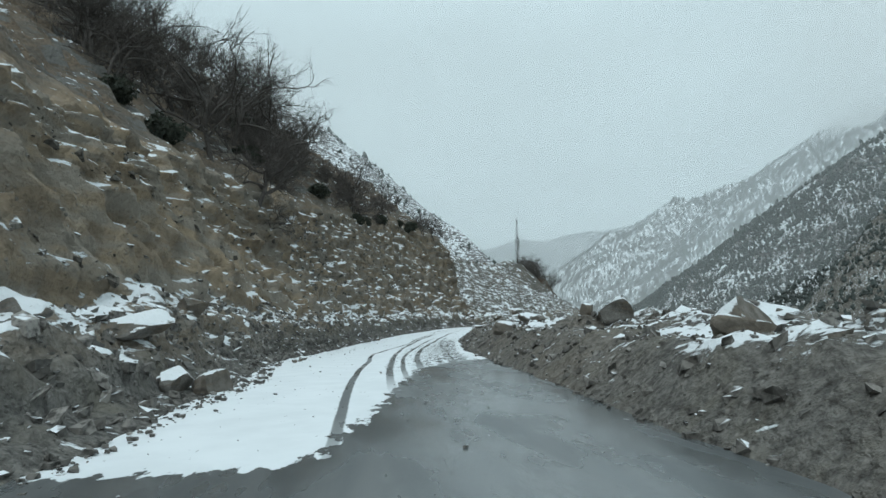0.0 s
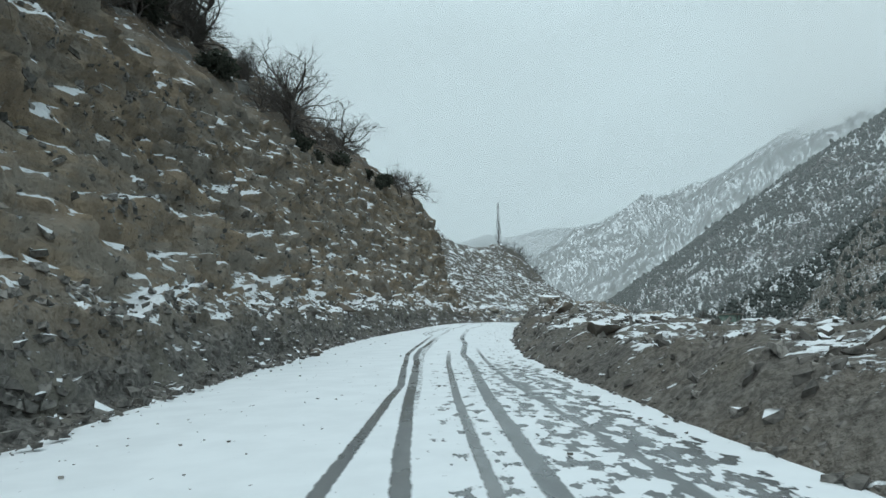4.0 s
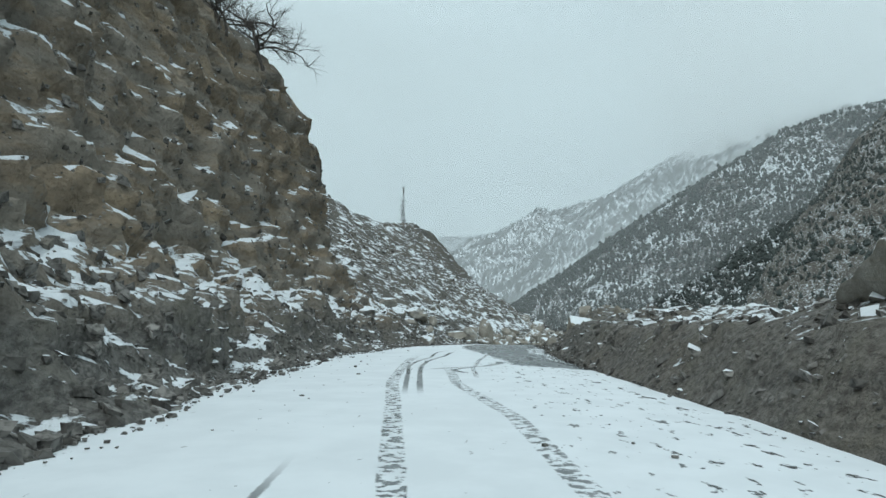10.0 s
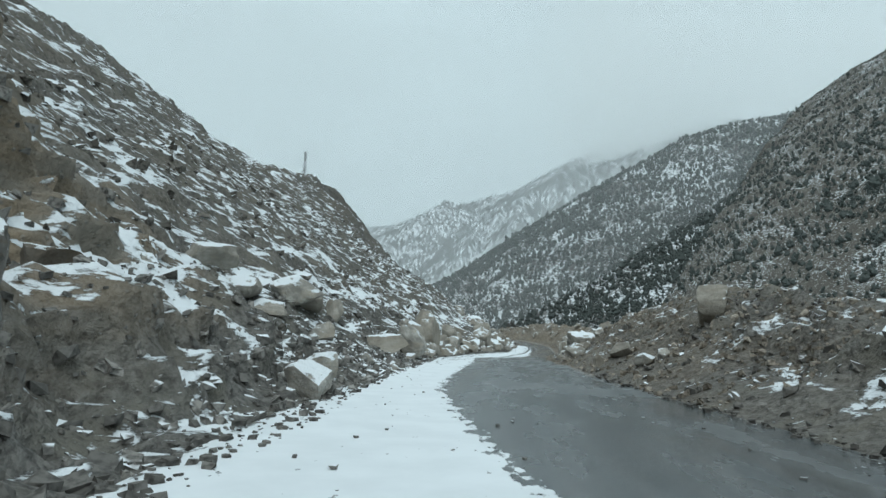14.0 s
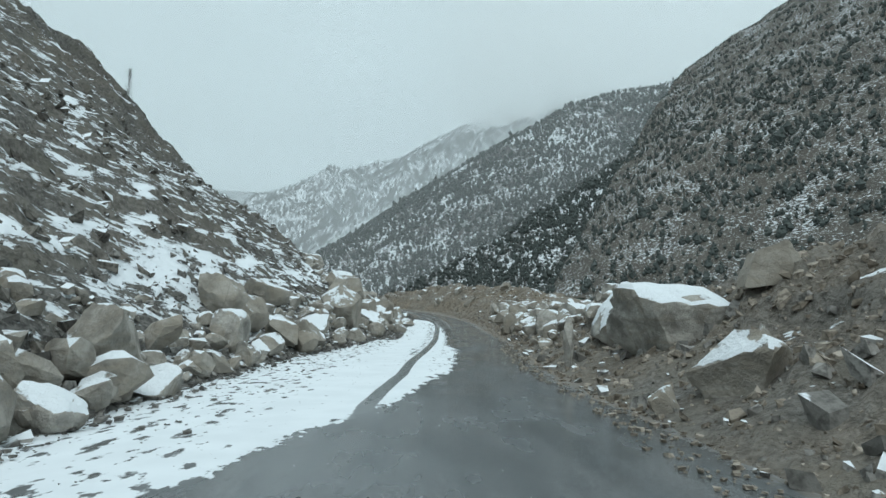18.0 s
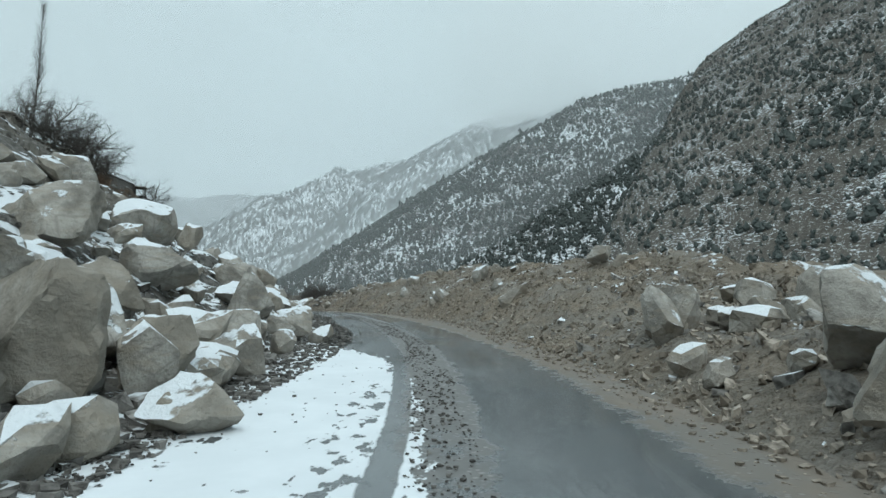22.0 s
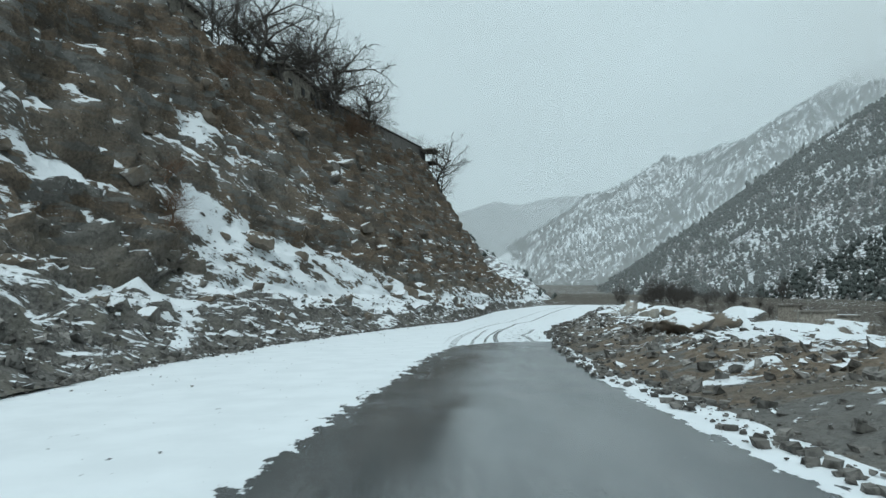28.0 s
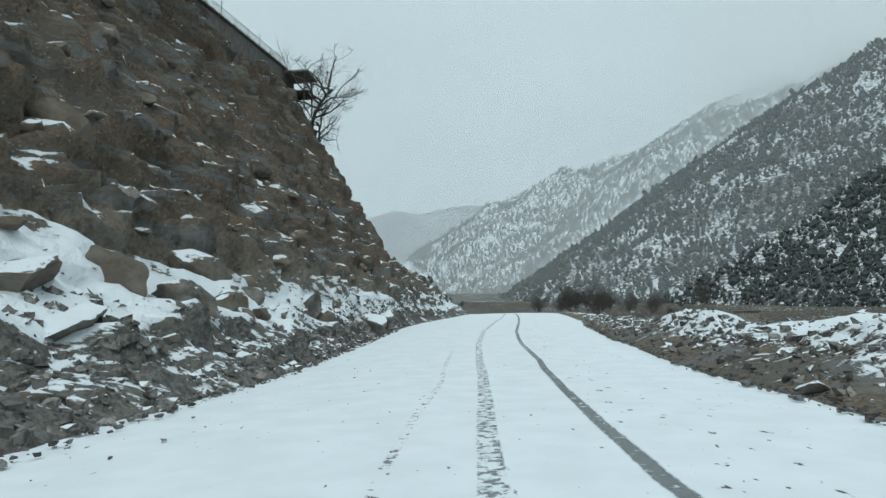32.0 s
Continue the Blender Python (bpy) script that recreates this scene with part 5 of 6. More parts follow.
# Outcrops standing out of the snowy slope below the terrace: the large ones singly, the small ones joined.
ledge_rng = random.Random(17)
fill_v, fill_f, fill_n = [], [], 0
for k in range(150):
    s = ledge_rng.triangular(258, 380, 330)
    top = np.interp(s, [262, 300, 330, 345, 376], [20, 24, 24, 22, 20])
    u = steps(LEFT_EDGE, s) + 1.5 + (top - steps(LEFT_EDGE, s)) * ledge_rng.random() ** 1.4
    w = ledge_rng.choice((0.4, 0.6, 0.8, 1.0, 1.3, 2.0))
    if w > 1.5 and u < steps(LEFT_EDGE, s) + 4:
        w = 0.7
    if w > 1.5 and k < 130:
        boulder(s, -u, w, w * ledge_rng.uniform(0.45, 0.7), "angular grey rock standing out of the snowy slope", "rocks below the terrace", False, 0.45, 28)
        continue
    v, f = rock_shape(560 + k % 40, 2, 9)
    a = ledge_rng.uniform(0, 6.28)
    v = v * (w, w * ledge_rng.uniform(0.6, 1.0), w * ledge_rng.uniform(0.4, 0.8))
    v = np.stack([v[:, 0] * math.cos(a) - v[:, 1] * math.sin(a), v[:, 0] * math.sin(a) + v[:, 1] * math.cos(a), v[:, 2] + 0.2 * v[:, 0] - 0.2 * w], 1) + place_at(s, -u)
    fill_v.append(v)
    fill_f.append(f + fill_n)
    fill_n += len(v)
tagged(new("outcrop_rocks", mesh_of("outcrop_rocks", np.concatenate(fill_v), np.concatenate(fill_f), M_ROCK_DARK, False)), "small angular grey rocks standing out of the snowy slope", "stones", kind="stuff")


def chip(seed):
    """A small angular stone of twelve triangles."""
    rng = np.random.RandomState(seed)
    v = np.array([(x, y, z) for x in (-0.5, 0.5) for y in (-0.5, 0.5) for z in (-0.5, 0.5)], float)
    v = v * rng.uniform(0.5, 1.0, (8, 3)) + rng.normal(0, 0.1, (8, 3))
    v = v / (v.max(0) - v.min(0))
    return v


CHIP_FACES = np.array([(0, 1, 3), (0, 3, 2), (4, 6, 7), (4, 7, 5), (0, 4, 5), (0, 5, 1), (2, 3, 7), (2, 7, 6), (0, 2, 6), (0, 6, 4), (1, 5, 7), (1, 7, 3)])


def scatter(name, side, label, count, srange, cols, sizes, flat, mat, seed, sub=1, dense=None):
    """Many loose stones, joined: what nobody could count."""
    rng = np.random.RandomState(seed)
    ss, uu, pp = side
    base = [chip(900 + 10 * seed + k) for k in range(8)]
    faces = CHIP_FACES
    row = rng.uniform(srange[0] + 60, srange[1] + 60, count) / (ss[1] - ss[0])
    col = cols[0] + (cols[1] - cols[0]) * rng.rand(count) ** (dense or 1.0)
    i, j = row.astype(int), col.astype(int)
    f, g = (row - i)[:, None], (col - j)[:, None]
    p = (pp[i, j] * (1 - f) + pp[i + 1, j] * f) * (1 - g) + (pp[i, j + 1] * (1 - f) + pp[i + 1, j + 1] * f) * g
    size = sizes[0] * (sizes[1] / sizes[0]) ** (rng.rand(count) ** 2.2)
    spin = rng.uniform(0, 2 * np.pi, count)
    tip = rng.normal(0, 0.35, (count, 2))
    kind = rng.randint(0, 8, count)
    n = len(base[0])
    verts = np.empty((count, n, 3))
    for k in range(8):
        m = kind == k
        v = base[k][None] * (size[m][:, None, None] * np.array([1, 0.8, flat])) 
        v[:, :, 2] += v[:, :, 0] * tip[m, 0][:, None] + v[:, :, 1] * tip[m, 1][:, None]
        c, d = np.cos(spin[m])[:, None], np.sin(spin[m])[:, None]
        verts[m] = np.stack([v[:, :, 0] * c - v[:, :, 1] * d, v[:, :, 0] * d + v[:, :, 1] * c, v[:, :, 2]], 2)
    verts = verts + (p + np.stack([0 * size, 0 * size, size * flat * 0.18], 1))[:, None, :]
    f_all = (faces[None] + (np.arange(count) * n)[:, None, None]).reshape(-1, 3)
    me = mesh_of(name, verts.reshape(-1, 3), f_all, mat, False)
    return tagged(new(name, me), label, "stones", kind="stuff")


scatter("loose_stones", LEFT, "loose grey stones along the foot of the hillside", 30000, (-10, 380), (0.2, 21), (0.05, 0.36), 0.6, M_GRAVEL, 1, 1, 1.3)
scatter("loose_stones", RIGHT, "loose grey and brown stones along the valley-side bank", 7500, (-20, 150), (0.2, 24), (0.05, 0.32), 0.6, M_GRAVEL, 2, 1, 1.2)
scatter("rubble", RIGHT, "broken brown and grey stones fallen from the raw bank", 17000, (138, 268), (0.3, 20), (0.03, 0.26), 0.6, M_RUBBLE, 8, 1, 1.1)
scatter("rubble", RIGHT, "angular brown stones strewn over the raw earth bank", 15000, (203, 264), (0.3, 17), (0.03, 0.15), 0.6, M_RUBBLE, 14, 1, 1.4)
scatter("granite_chips", LEFT, "small pale granite pieces along the foot of the rockfall", 3400, (136, 258), (0.0, 9), (0.06, 0.34), 0.7, M_PALE_STONES, 9, 1, 1.2)
scatter("granite_chips", RIGHT, "small pale granite pieces under the fallen boulders", 900, (160, 222), (0.5, 12), (0.06, 0.45), 0.7, M_PALE_STONES, 10, 1, 1.2)
scatter("embedded_stones", LEFT, "stones of all sizes set in the conglomerate cliff", 4200, (52, 142), (22, 74), (0.06, 0.45), 0.7, M_GRAVEL, 12, 1)
scatter("slabs", LEFT, "stone slabs set in the cut slope with snow on their ledges", 2200, (-20, 140), (13, 66), (0.1, 0.5), 0.45, M_GRAVEL_SNOW, 3, 1)
scatter("slabs", LEFT, "flat stones with snow on the scree", 3800, (138, 250), (6, 84), (0.1, 0.6), 0.5, M_GRAVEL_SNOW, 4, 1)
scatter("slabs", LEFT, "flat stones with snow on the grassy slope", 3000, (245, 420), (14, 74), (0.1, 0.42), 0.4, M_GRAVEL_SNOW, 5, 1)
scatter("slabs", RIGHT, "flat stones with snow on the bank", 1600, (-20, 140), (6, 34), (0.1, 0.36), 0.5, M_GRAVEL_SNOW, 6, 1)
scatter("slabs", RIGHT, "flat stones with snow on the river terrace", 1200, (255, 400), (6, 38), (0.1, 0.36), 0.5, M_GRAVEL_SNOW, 7, 1)


def road_stones(count, seed, srange, label, edge):
    """Small stones lying on the road, thickest along its edges."""
    rng = np.random.RandomState(seed)
    s = rng.uniform(*srange, count)
    lo, hi = -steps(LEFT_EDGE, s), steps(RIGHT_EDGE, s)
    q = rng.rand(count) ** edge * 0.5
    q = np.where(rng.rand(count) < 0.6, q, 1 - q)
    p = spot(s, lo + (hi - lo) * q, 0.0)
    size = 0.02 * 5 ** (rng.rand(count) ** 3.0)
    size = np.where((s > 140) & (q > 0.3) & (q < 0.95), 0.012, size)
    base = [(chip(700 + k) + (0, 0, 0.4)) * (1, 0.8, 0.55) for k in range(8)]
    verts = np.array(base)[rng.randint(0, 8, count)] * size[:, None, None]
    a = rng.uniform(0, 6.28, count)[:, None]
    verts = np.stack([verts[:, :, 0] * np.cos(a) - verts[:, :, 1] * np.sin(a), verts[:, :, 0] * np.sin(a) + verts[:, :, 1] * np.cos(a), verts[:, :, 2]], 2) + (p - (0, 0, 0.004))[:, None, :]
    f = CHIP_FACES
    faces = (f[None] + (np.arange(count) * verts.shape[1])[:, None, None]).reshape(-1, 3)
    tagged(new("road_stones", mesh_of("road_stones", verts.reshape(-1, 3), faces, M_GRAVEL, False)), label, "stones", kind="stuff")


road_stones(4200, 61, (0, 345), "small dark stones strewn over the snowy road", 5.0)
def verge_stones(name, label, count, seed, srange, inner, outer, sizes, mat):
    """Coarse gravel between two lines beside the road."""
    rng = np.random.RandomState(seed)
    s = rng.uniform(*srange, count)
    q = rng.rand(count)
    u = inner(s) * (1 - q) + outer(s) * q + 0.35 * fbm(np.stack([s, 0 * s, 0 * s], 1), 5, 3, seed)
    p = spot(s, u, 0.0)
    size = sizes[0] * (sizes[1] / sizes[0]) ** (rng.rand(count) ** 2.0)
    base = np.array([chip(740 + k) * (1, 0.8, 0.5) + (0, 0, 0.12) for k in range(8)])
    verts = base[rng.randint(0, 8, count)] * size[:, None, None]
    a = rng.uniform(0, 6.28, count)[:, None]
    verts = np.stack([verts[:, :, 0] * np.cos(a) - verts[:, :, 1] * np.sin(a), verts[:, :, 0] * np.sin(a) + verts[:, :, 1] * np.cos(a), verts[:, :, 2]], 2) + p[:, None, :]
    f = CHIP_FACES
    faces = (f[None] + (np.arange(count) * verts.shape[1])[:, None, None]).reshape(-1, 3)
    tagged(new(name, mesh_of(name, verts.reshape(-1, 3), faces, mat, False)), label, "stones", kind="stuff")


verge_stones("verge_gravel", "coarse grey gravel covering the verge below the rockfall", 11000, 63, (196, 264), lambda s: np.interp(s, [212, 221], [-2.3, -1.4]), lambda s: -steps(LEFT_EDGE, s) - 0.6, (0.03, 0.17), M_VERGE)
verge_stones("verge_gravel", "coarse brown gravel along the foot of the raw bank", 8000, 64, (158, 268), lambda s: 2.6 + 0 * s, lambda s: steps(RIGHT_EDGE, s) + 0.6, (0.02, 0.13), M_RUBBLE)
verge_stones("lane_gravel", "fine dark gravel left between the wheel tracks", 4500, 65, (203, 264), lambda s: -0.2 + 0 * s, lambda s: 0.45 + 0 * s, (0.018, 0.06), M_VERGE)
verge_stones("verge_gravel", "loose grey stones on the edge of the snow", 4500, 66, (-5, 200), lambda s: -steps(LEFT_EDGE, s) + 0.5, lambda s: -steps(LEFT_EDGE, s) - 0.5, (0.03, 0.2), M_VERGE)
verge_stones("verge_gravel", "loose brown stones on the valley-side road edge", 4000, 67, (-5, 160), lambda s: steps(RIGHT_EDGE, s) - 0.4, lambda s: steps(RIGHT_EDGE, s) + 0.6, (0.03, 0.2), M_VERGE)
verge_stones("verge_gravel", "loose stones along the edge of the snowy road", 4000, 68, (258, 370), lambda s: -steps(LEFT_EDGE, s) + 0.6, lambda s: -steps(LEFT_EDGE, s) - 0.8, (0.03, 0.2), M_VERGE)
verge_stones("verge_gravel", "loose stones on the river terrace beside the road", 6000, 69, (268, 372), lambda s: steps(RIGHT_EDGE, s) - 0.5, lambda s: steps(RIGHT_EDGE, s) + 1.2, (0.03, 0.22), M_VERGE)
scatter("loose_stones", RIGHT, "grey stones strewn over the grassy river terrace", 6500, (258, 385), (2, 24), (0.05, 0.36), 0.6, M_GRAVEL, 11, 1, 1.3)
road_stones(2500, 62, (160, 262), "gravel and grit on the muddy road edges", 3.0)


# ---- trees ----
class Wood:
    """Collects tapered branches into one mesh."""

    def __init__(self):
        self.v, self.f = [], []

    def branch(self, points, radii, sides):
        base = sum(len(x) for x in self.v)
        pts = np.array(points, float)
        ring = []
        for k, (p, r) in enumerate(zip(pts, radii)):
            d = pts[min(k + 1, len(pts) - 1)] - pts[max(k - 1, 0)]
            d = d / (np.linalg.norm(d) + 1e-9)
            a = np.cross(d, (0.3, 0.9, 0.1) if abs(d[2]) > 0.8 else (0, 0, 1))
            a /= np.linalg.norm(a) + 1e-9
            b = np.cross(d, a)
            t = np.arange(sides) * 2 * np.pi / sides
            ring.append(p + r * (np.cos(t)[:, None] * a + np.sin(t)[:, None] * b))
        self.v.append(np.concatenate(ring))
        for k in range(len(pts) - 1):
            for m in range(sides):
                q = (m + 1) % sides
                self.f.append((base + k * sides + m, base + k * sides + q, base + (k + 1) * sides + q, base + (k + 1) * sides + m))

    def mesh(self, name, mat):
        return mesh_of(name, np.concatenate(self.v), np.array(self.f), mat, True)


def bent(rng, start, way, length, n, wander, lift):
    pts = [np.array(start, float)]
    d = np.array(way, float) / np.linalg.norm(way)
    for _ in range(n):
        d = d + rng.normal(0, wander, 3) + (0, 0, lift)
        d /= np.linalg.norm(d)
        pts.append(pts[-1] + d * length / n)
    return pts


def bare_tree_meshes(seed, height=7.0, spread=0.8, limbs=8, lift=0.06, stems=1, lean=0.15):
    """A leafless tree, height metres tall: trunk with limbs, and a crown of fine twigs."""
    rng = np.random.RandomState(seed)
    wood, twigs = Wood(), Wood()
    for st in range(stems):
        way = (rng.normal(0, lean), rng.normal(0, lean), 1)
        trunk = bent(rng, (0.25 * rng.normal() * (stems > 1), 0.25 * rng.normal() * (stems > 1), -0.4), way, height * 0.5, 7, 0.16, 0.03)
        r0 = height * 0.022 / math.sqrt(stems)
        wood.branch(trunk, np.linspace(r0, r0 * 0.45, len(trunk)), 6)
        for k in range(limbs):
            at = 0.3 + 0.7 * (k + rng.rand()) / limbs
            i = min(int(at * (len(trunk) - 1)), len(trunk) - 2)
            f = at * (len(trunk) - 1) - i
            p = trunk[i] * (1 - f) + trunk[i + 1] * f
            a = rng.uniform(0, 2 * np.pi) if k else 0
            limb = bent(rng, p, (spread * np.cos(a), spread * np.sin(a), rng.uniform(0.1, 0.8)), height * rng.uniform(0.34, 0.54), 7, 0.26, lift)
            wood.branch(limb, np.linspace(r0 * 0.5, r0 * 0.16, len(limb)), 5)
            for m in range(8):
                q = limb[rng.randint(1, len(limb))]
                d = rng.normal(0, 0.7, 3) + (limb[-1] - limb[0]) / np.linalg.norm(limb[-1] - limb[0]) + (0, 0, 0.25)
                sub = bent(rng, q, d, height * rng.uniform(0.12, 0.25), 5, 0.28, lift)
                twigs.branch(sub, np.linspace(r0 * 0.16, r0 * 0.08, len(sub)), 3)
                for w in range(7):
                    q2 = sub[rng.randint(1, len(sub))]
                    d2 = rng.normal(0, 0.8, 3) + (sub[-1] - sub[0]) / np.linalg.norm(sub[-1] - sub[0])
                    fine = bent(rng, q2, d2, height * rng.uniform(0.06, 0.14), 2, 0.2, lift)
                    twigs.branch(fine, np.linspace(r0 * 0.07, r0 * 0.035, len(fine)), 3)
    return wood.mesh("trunk", M_BARK), twigs.mesh("crown", M_TWIG)


TREES = [bare_tree_meshes(70 + k, 7.0, (0.9, 0.7, 1.0, 0.6)[k % 4], 9, 0.05, (1, 2, 1, 3)[k % 4]) for k in range(5)]
TREES.append(bare_tree_meshes(91, 7.0, 1.25, 14, 0.02, 1, 0.05))
tree_rng = random.Random(3)


def bare_tree(place, height, label, group, kind=None):
    trunk, crown = TREES[tree_rng.randrange(len(TREES)) if kind is None else kind]
    ob = new("bare_tree")
    k = height / 7.0
    ob.matrix_world = Matrix.LocRotScale((place[0], place[1], place[2]), Euler((0, 0, tree_rng.uniform(0, 6.28))), (k, k, k))
    tagged(ob, label, "tree", group)
    part("trunk", trunk, ob)
    part("crown", crown, ob, "fine grey leafless twigs")
    return ob


for s, u, h, kind in ((47.0, 11.2, 10.0, 5), (48.6, 10.6, 5.0, 5), (45, 13.5, 11, 0), (58, 17, 13, 0), (62, 21, 16, 2), (66, 18, 12, 4), (71, 19, 12, 1), (75, 22, 13, 3), (80, 18, 10, 0), (84, 20, 11, 4), (52, 20, 15, 1), (68, 15, 9, 3), (90.6, 14.0, 10.5, 5), (88, 13.4, 8.0, 0), (98, 14.4, 8.5, 5), (104.4, 15.2, 8.5, 2), (110.9, 15, 6.5, 4)):
    bare_tree(on_side(LEFT, s, u), h, "leafless tree on the brow of the cut slope", "trees above the cut", kind)
for s, u, h, kind in ((125.3, 13.6, 6.0, 1), (129.8, 13.3, 8.0, 5)):
    bare_tree(on_side(LEFT, s, u), h, "small spreading bare tree at the edge of the cliff", "trees above the cut", kind)
for s, u, h, kind in ((330, 31, 8, 0), (336, 31, 9, 3), (339.9, 29, 9, 1), (341.5, 29.5, 11, 0), (344.4, 27.5, 11, 5), (347, 28.5, 12, 2), (351.6, 27, 13, 1), (355, 27.2, 12, 0), (358, 27.4, 11, 4), (362, 28, 9, 2), (368.7, 27.6, 9, 5), (374, 28.6, 7, 1)):
    bare_tree(on_side(LEFT, s, u), 1.25 * h, "tall bare tree beside the terrace houses", "village trees", kind)
bare_tree(on_side(LEFT, 402.5, 26.6), 14, "bare tree leaning over the end of the terrace", "village trees", 2)
bare_tree(on_side(LEFT, 404.5, 25.2), 10, "bare tree growing below the end of the terrace", "village trees", 0)


thicket = random.Random(21)
for k in range(30):
    s = thicket.uniform(36, 82)
    u = thicket.uniform(15.5, 33)
    bare_tree(on_side(LEFT, s, u), thicket.uniform(5.0, 10.0), "dark leafless tree in the thicket above the cut", "trees above the cut", thicket.choice((0, 1, 3, 4)))
for k in range(32):
    s = thicket.triangular(53, 116, 60)
    u = steps(BROW_U, s) + thicket.uniform(0.2, 7.0)
    bare_tree(on_side(LEFT, s, u), thicket.uniform(2.4, 6.0), "tangled leafless shrub on the hillside", "shrubs above the cut", thicket.choice((1, 2, 3)))


DRY = []
for trunk_me, crown_me in (TREES[1], TREES[3]):
    pair_ = (trunk_me.copy(), crown_me.copy())
    for me in pair_:
        me.materials[0] = M_DRY_TWIG
    DRY.append(pair_)
for s, u, h in ((360.5, 26.2, 4.0), (363, 26.8, 4.5), (358, 25.4, 3.2), (366, 26.6, 3.5), (352, 24.5, 2.6), (310.5, 18.2, 2.4), (308.5, 17.2, 2.0), (312, 19.5, 2.2), (330, 26, 2.4), (338, 25, 2.2), (372, 25, 2.5), (296, 18, 2.0), (300, 21, 2.2), (380, 24, 2.2)):
    ob = new("dry_shrub")
    k = h / 7.0
    p = on_side(LEFT, s, u)
    ob.matrix_world = Matrix.LocRotScale((p[0], p[1], p[2] - 0.15), Euler((0, 0, tree_rng.uniform(0, 6.28))), (k * 1.5, k * 1.5, k))
    tagged(ob, "reddish-brown dry shrub on the slope below the terrace", "shrub", "shrubs below the terrace")
    trunk_me, crown_me = tree_rng.choice(DRY)
    part("trunk", trunk_me, ob)
    part("crown", crown_me, ob, "dense reddish twigs")


def poplar_meshes():
    rng = np.random.RandomState(8)
    wood, twigs = Wood(), Wood()
    trunk = bent(rng, (0, 0, -0.5), (0.03, 0, 1), 28, 12, 0.012, 0.0)
    wood.branch(trunk, np.linspace(0.17, 0.03, len(trunk)), 7)
    for k in range(120):
        at = 0.2 + 0.78 * rng.rand()
        i = min(int(at * 12), 11)
        p = trunk[i] + (trunk[i + 1] - trunk[i]) * (at * 12 - i)
        a = rng.uniform(0, 2 * np.pi)
        way = (0.5 * np.cos(a), 0.5 * np.sin(a), 1)
        b = bent(rng, p, way, (1.25 - at) * rng.uniform(2.8, 5), 4, 0.05, 0.06)
        twigs.branch(b, np.linspace(0.034, 0.013, len(b)), 3)
        for m in range(5):
            q = b[rng.randint(1, len(b))]
            c = bent(rng, q, (0.5 * rng.normal(), 0.5 * rng.normal(), 1), rng.uniform(0.7, 1.8), 2, 0.08, 0.05)
            twigs.branch(c, np.linspace(0.016, 0.008, len(c)), 3)
    return wood.mesh("trunk", M_BARK), twigs.mesh("crown", M_TWIG)


poplar = new("poplar_tree")
poplar.location = tuple(on_side(LEFT, 343.5, 33.4))
tagged(poplar, "tall slender leafless poplar rising above the terrace", "tree")
for piece, me in zip(("trunk", "crown"), poplar_meshes()):
    part(piece, me, poplar)


def leafy_mesh(seed, count):
    """A round evergreen bush of many small needle tufts."""
    rng = np.random.RandomState(seed)
    n = count
    d = rng.normal(size=(n, 3))
    d /= np.linalg.norm(d, axis=1)[:, None]
    centre = d * (rng.rand(n, 1) ** 0.4) * (1, 1, 0.75) * (1 + 0.3 * vnoise(d * 2 + seed, 3)[:, None])
    centre[:, 2] += 0.7
    tri = rng.normal(0, 0.1, (n, 3, 3)) + centre[:, None, :]
    return mesh_of("foliage", tri.reshape(-1, 3), np.arange(n * 3).reshape(-1, 3), M_BUSH, False)


BUSHES = [leafy_mesh(20 + k, 1500) for k in range(3)]
bush_rng = random.Random(9)
for s, u, w in ((34.2, 15.2, 1.9), (33.8, 12.4, 2.1), (70, 16.8, 3.2), (66, 20, 3.6), (75, 14.5, 2.4), (58, 16, 2.8), (103.4, 14, 2.4), (120.1, 13.9, 2.4), (119, 13.8, 1.8), (98, 14.2, 2.0), (88, 13, 2.2), (116, 14.2, 1.6)):
    ob = new("evergreen_bush")
    p = on_side(LEFT, s, u)
    ob.matrix_world = Matrix.LocRotScale((p[0], p[1], p[2] - 0.1 * w), Euler((0, 0, bush_rng.uniform(0, 6))), (w * 0.55, w * 0.55, w * 0.5))
    tagged(ob, "dark evergreen bush on the rocky slope", "bush", "bushes on the slope")
    part("foliage", bush_rng.choice(BUSHES), ob)


TUFT = (np.array([(1, 0, -0.2), (-0.3, 0.95, 0.1), (-0.85, -0.45, -0.1), (0.3, -0.9, 0.15), (0.05, 0.05, 1.1), (0, 0, -0.9)], float), np.array([(0, 1, 4), (1, 2, 4), (2, 3, 4), (3, 0, 4), (1, 0, 5), (2, 1, 5), (3, 2, 5), (0, 3, 5)]))
SPIRE = (np.array([(1, 0, -1), (-0.5, 0.87, -1), (-0.5, -0.87, -1), (0.1, 0, 1.6)], float), np.array([(0, 1, 3), (1, 2, 3), (2, 0, 3)]))


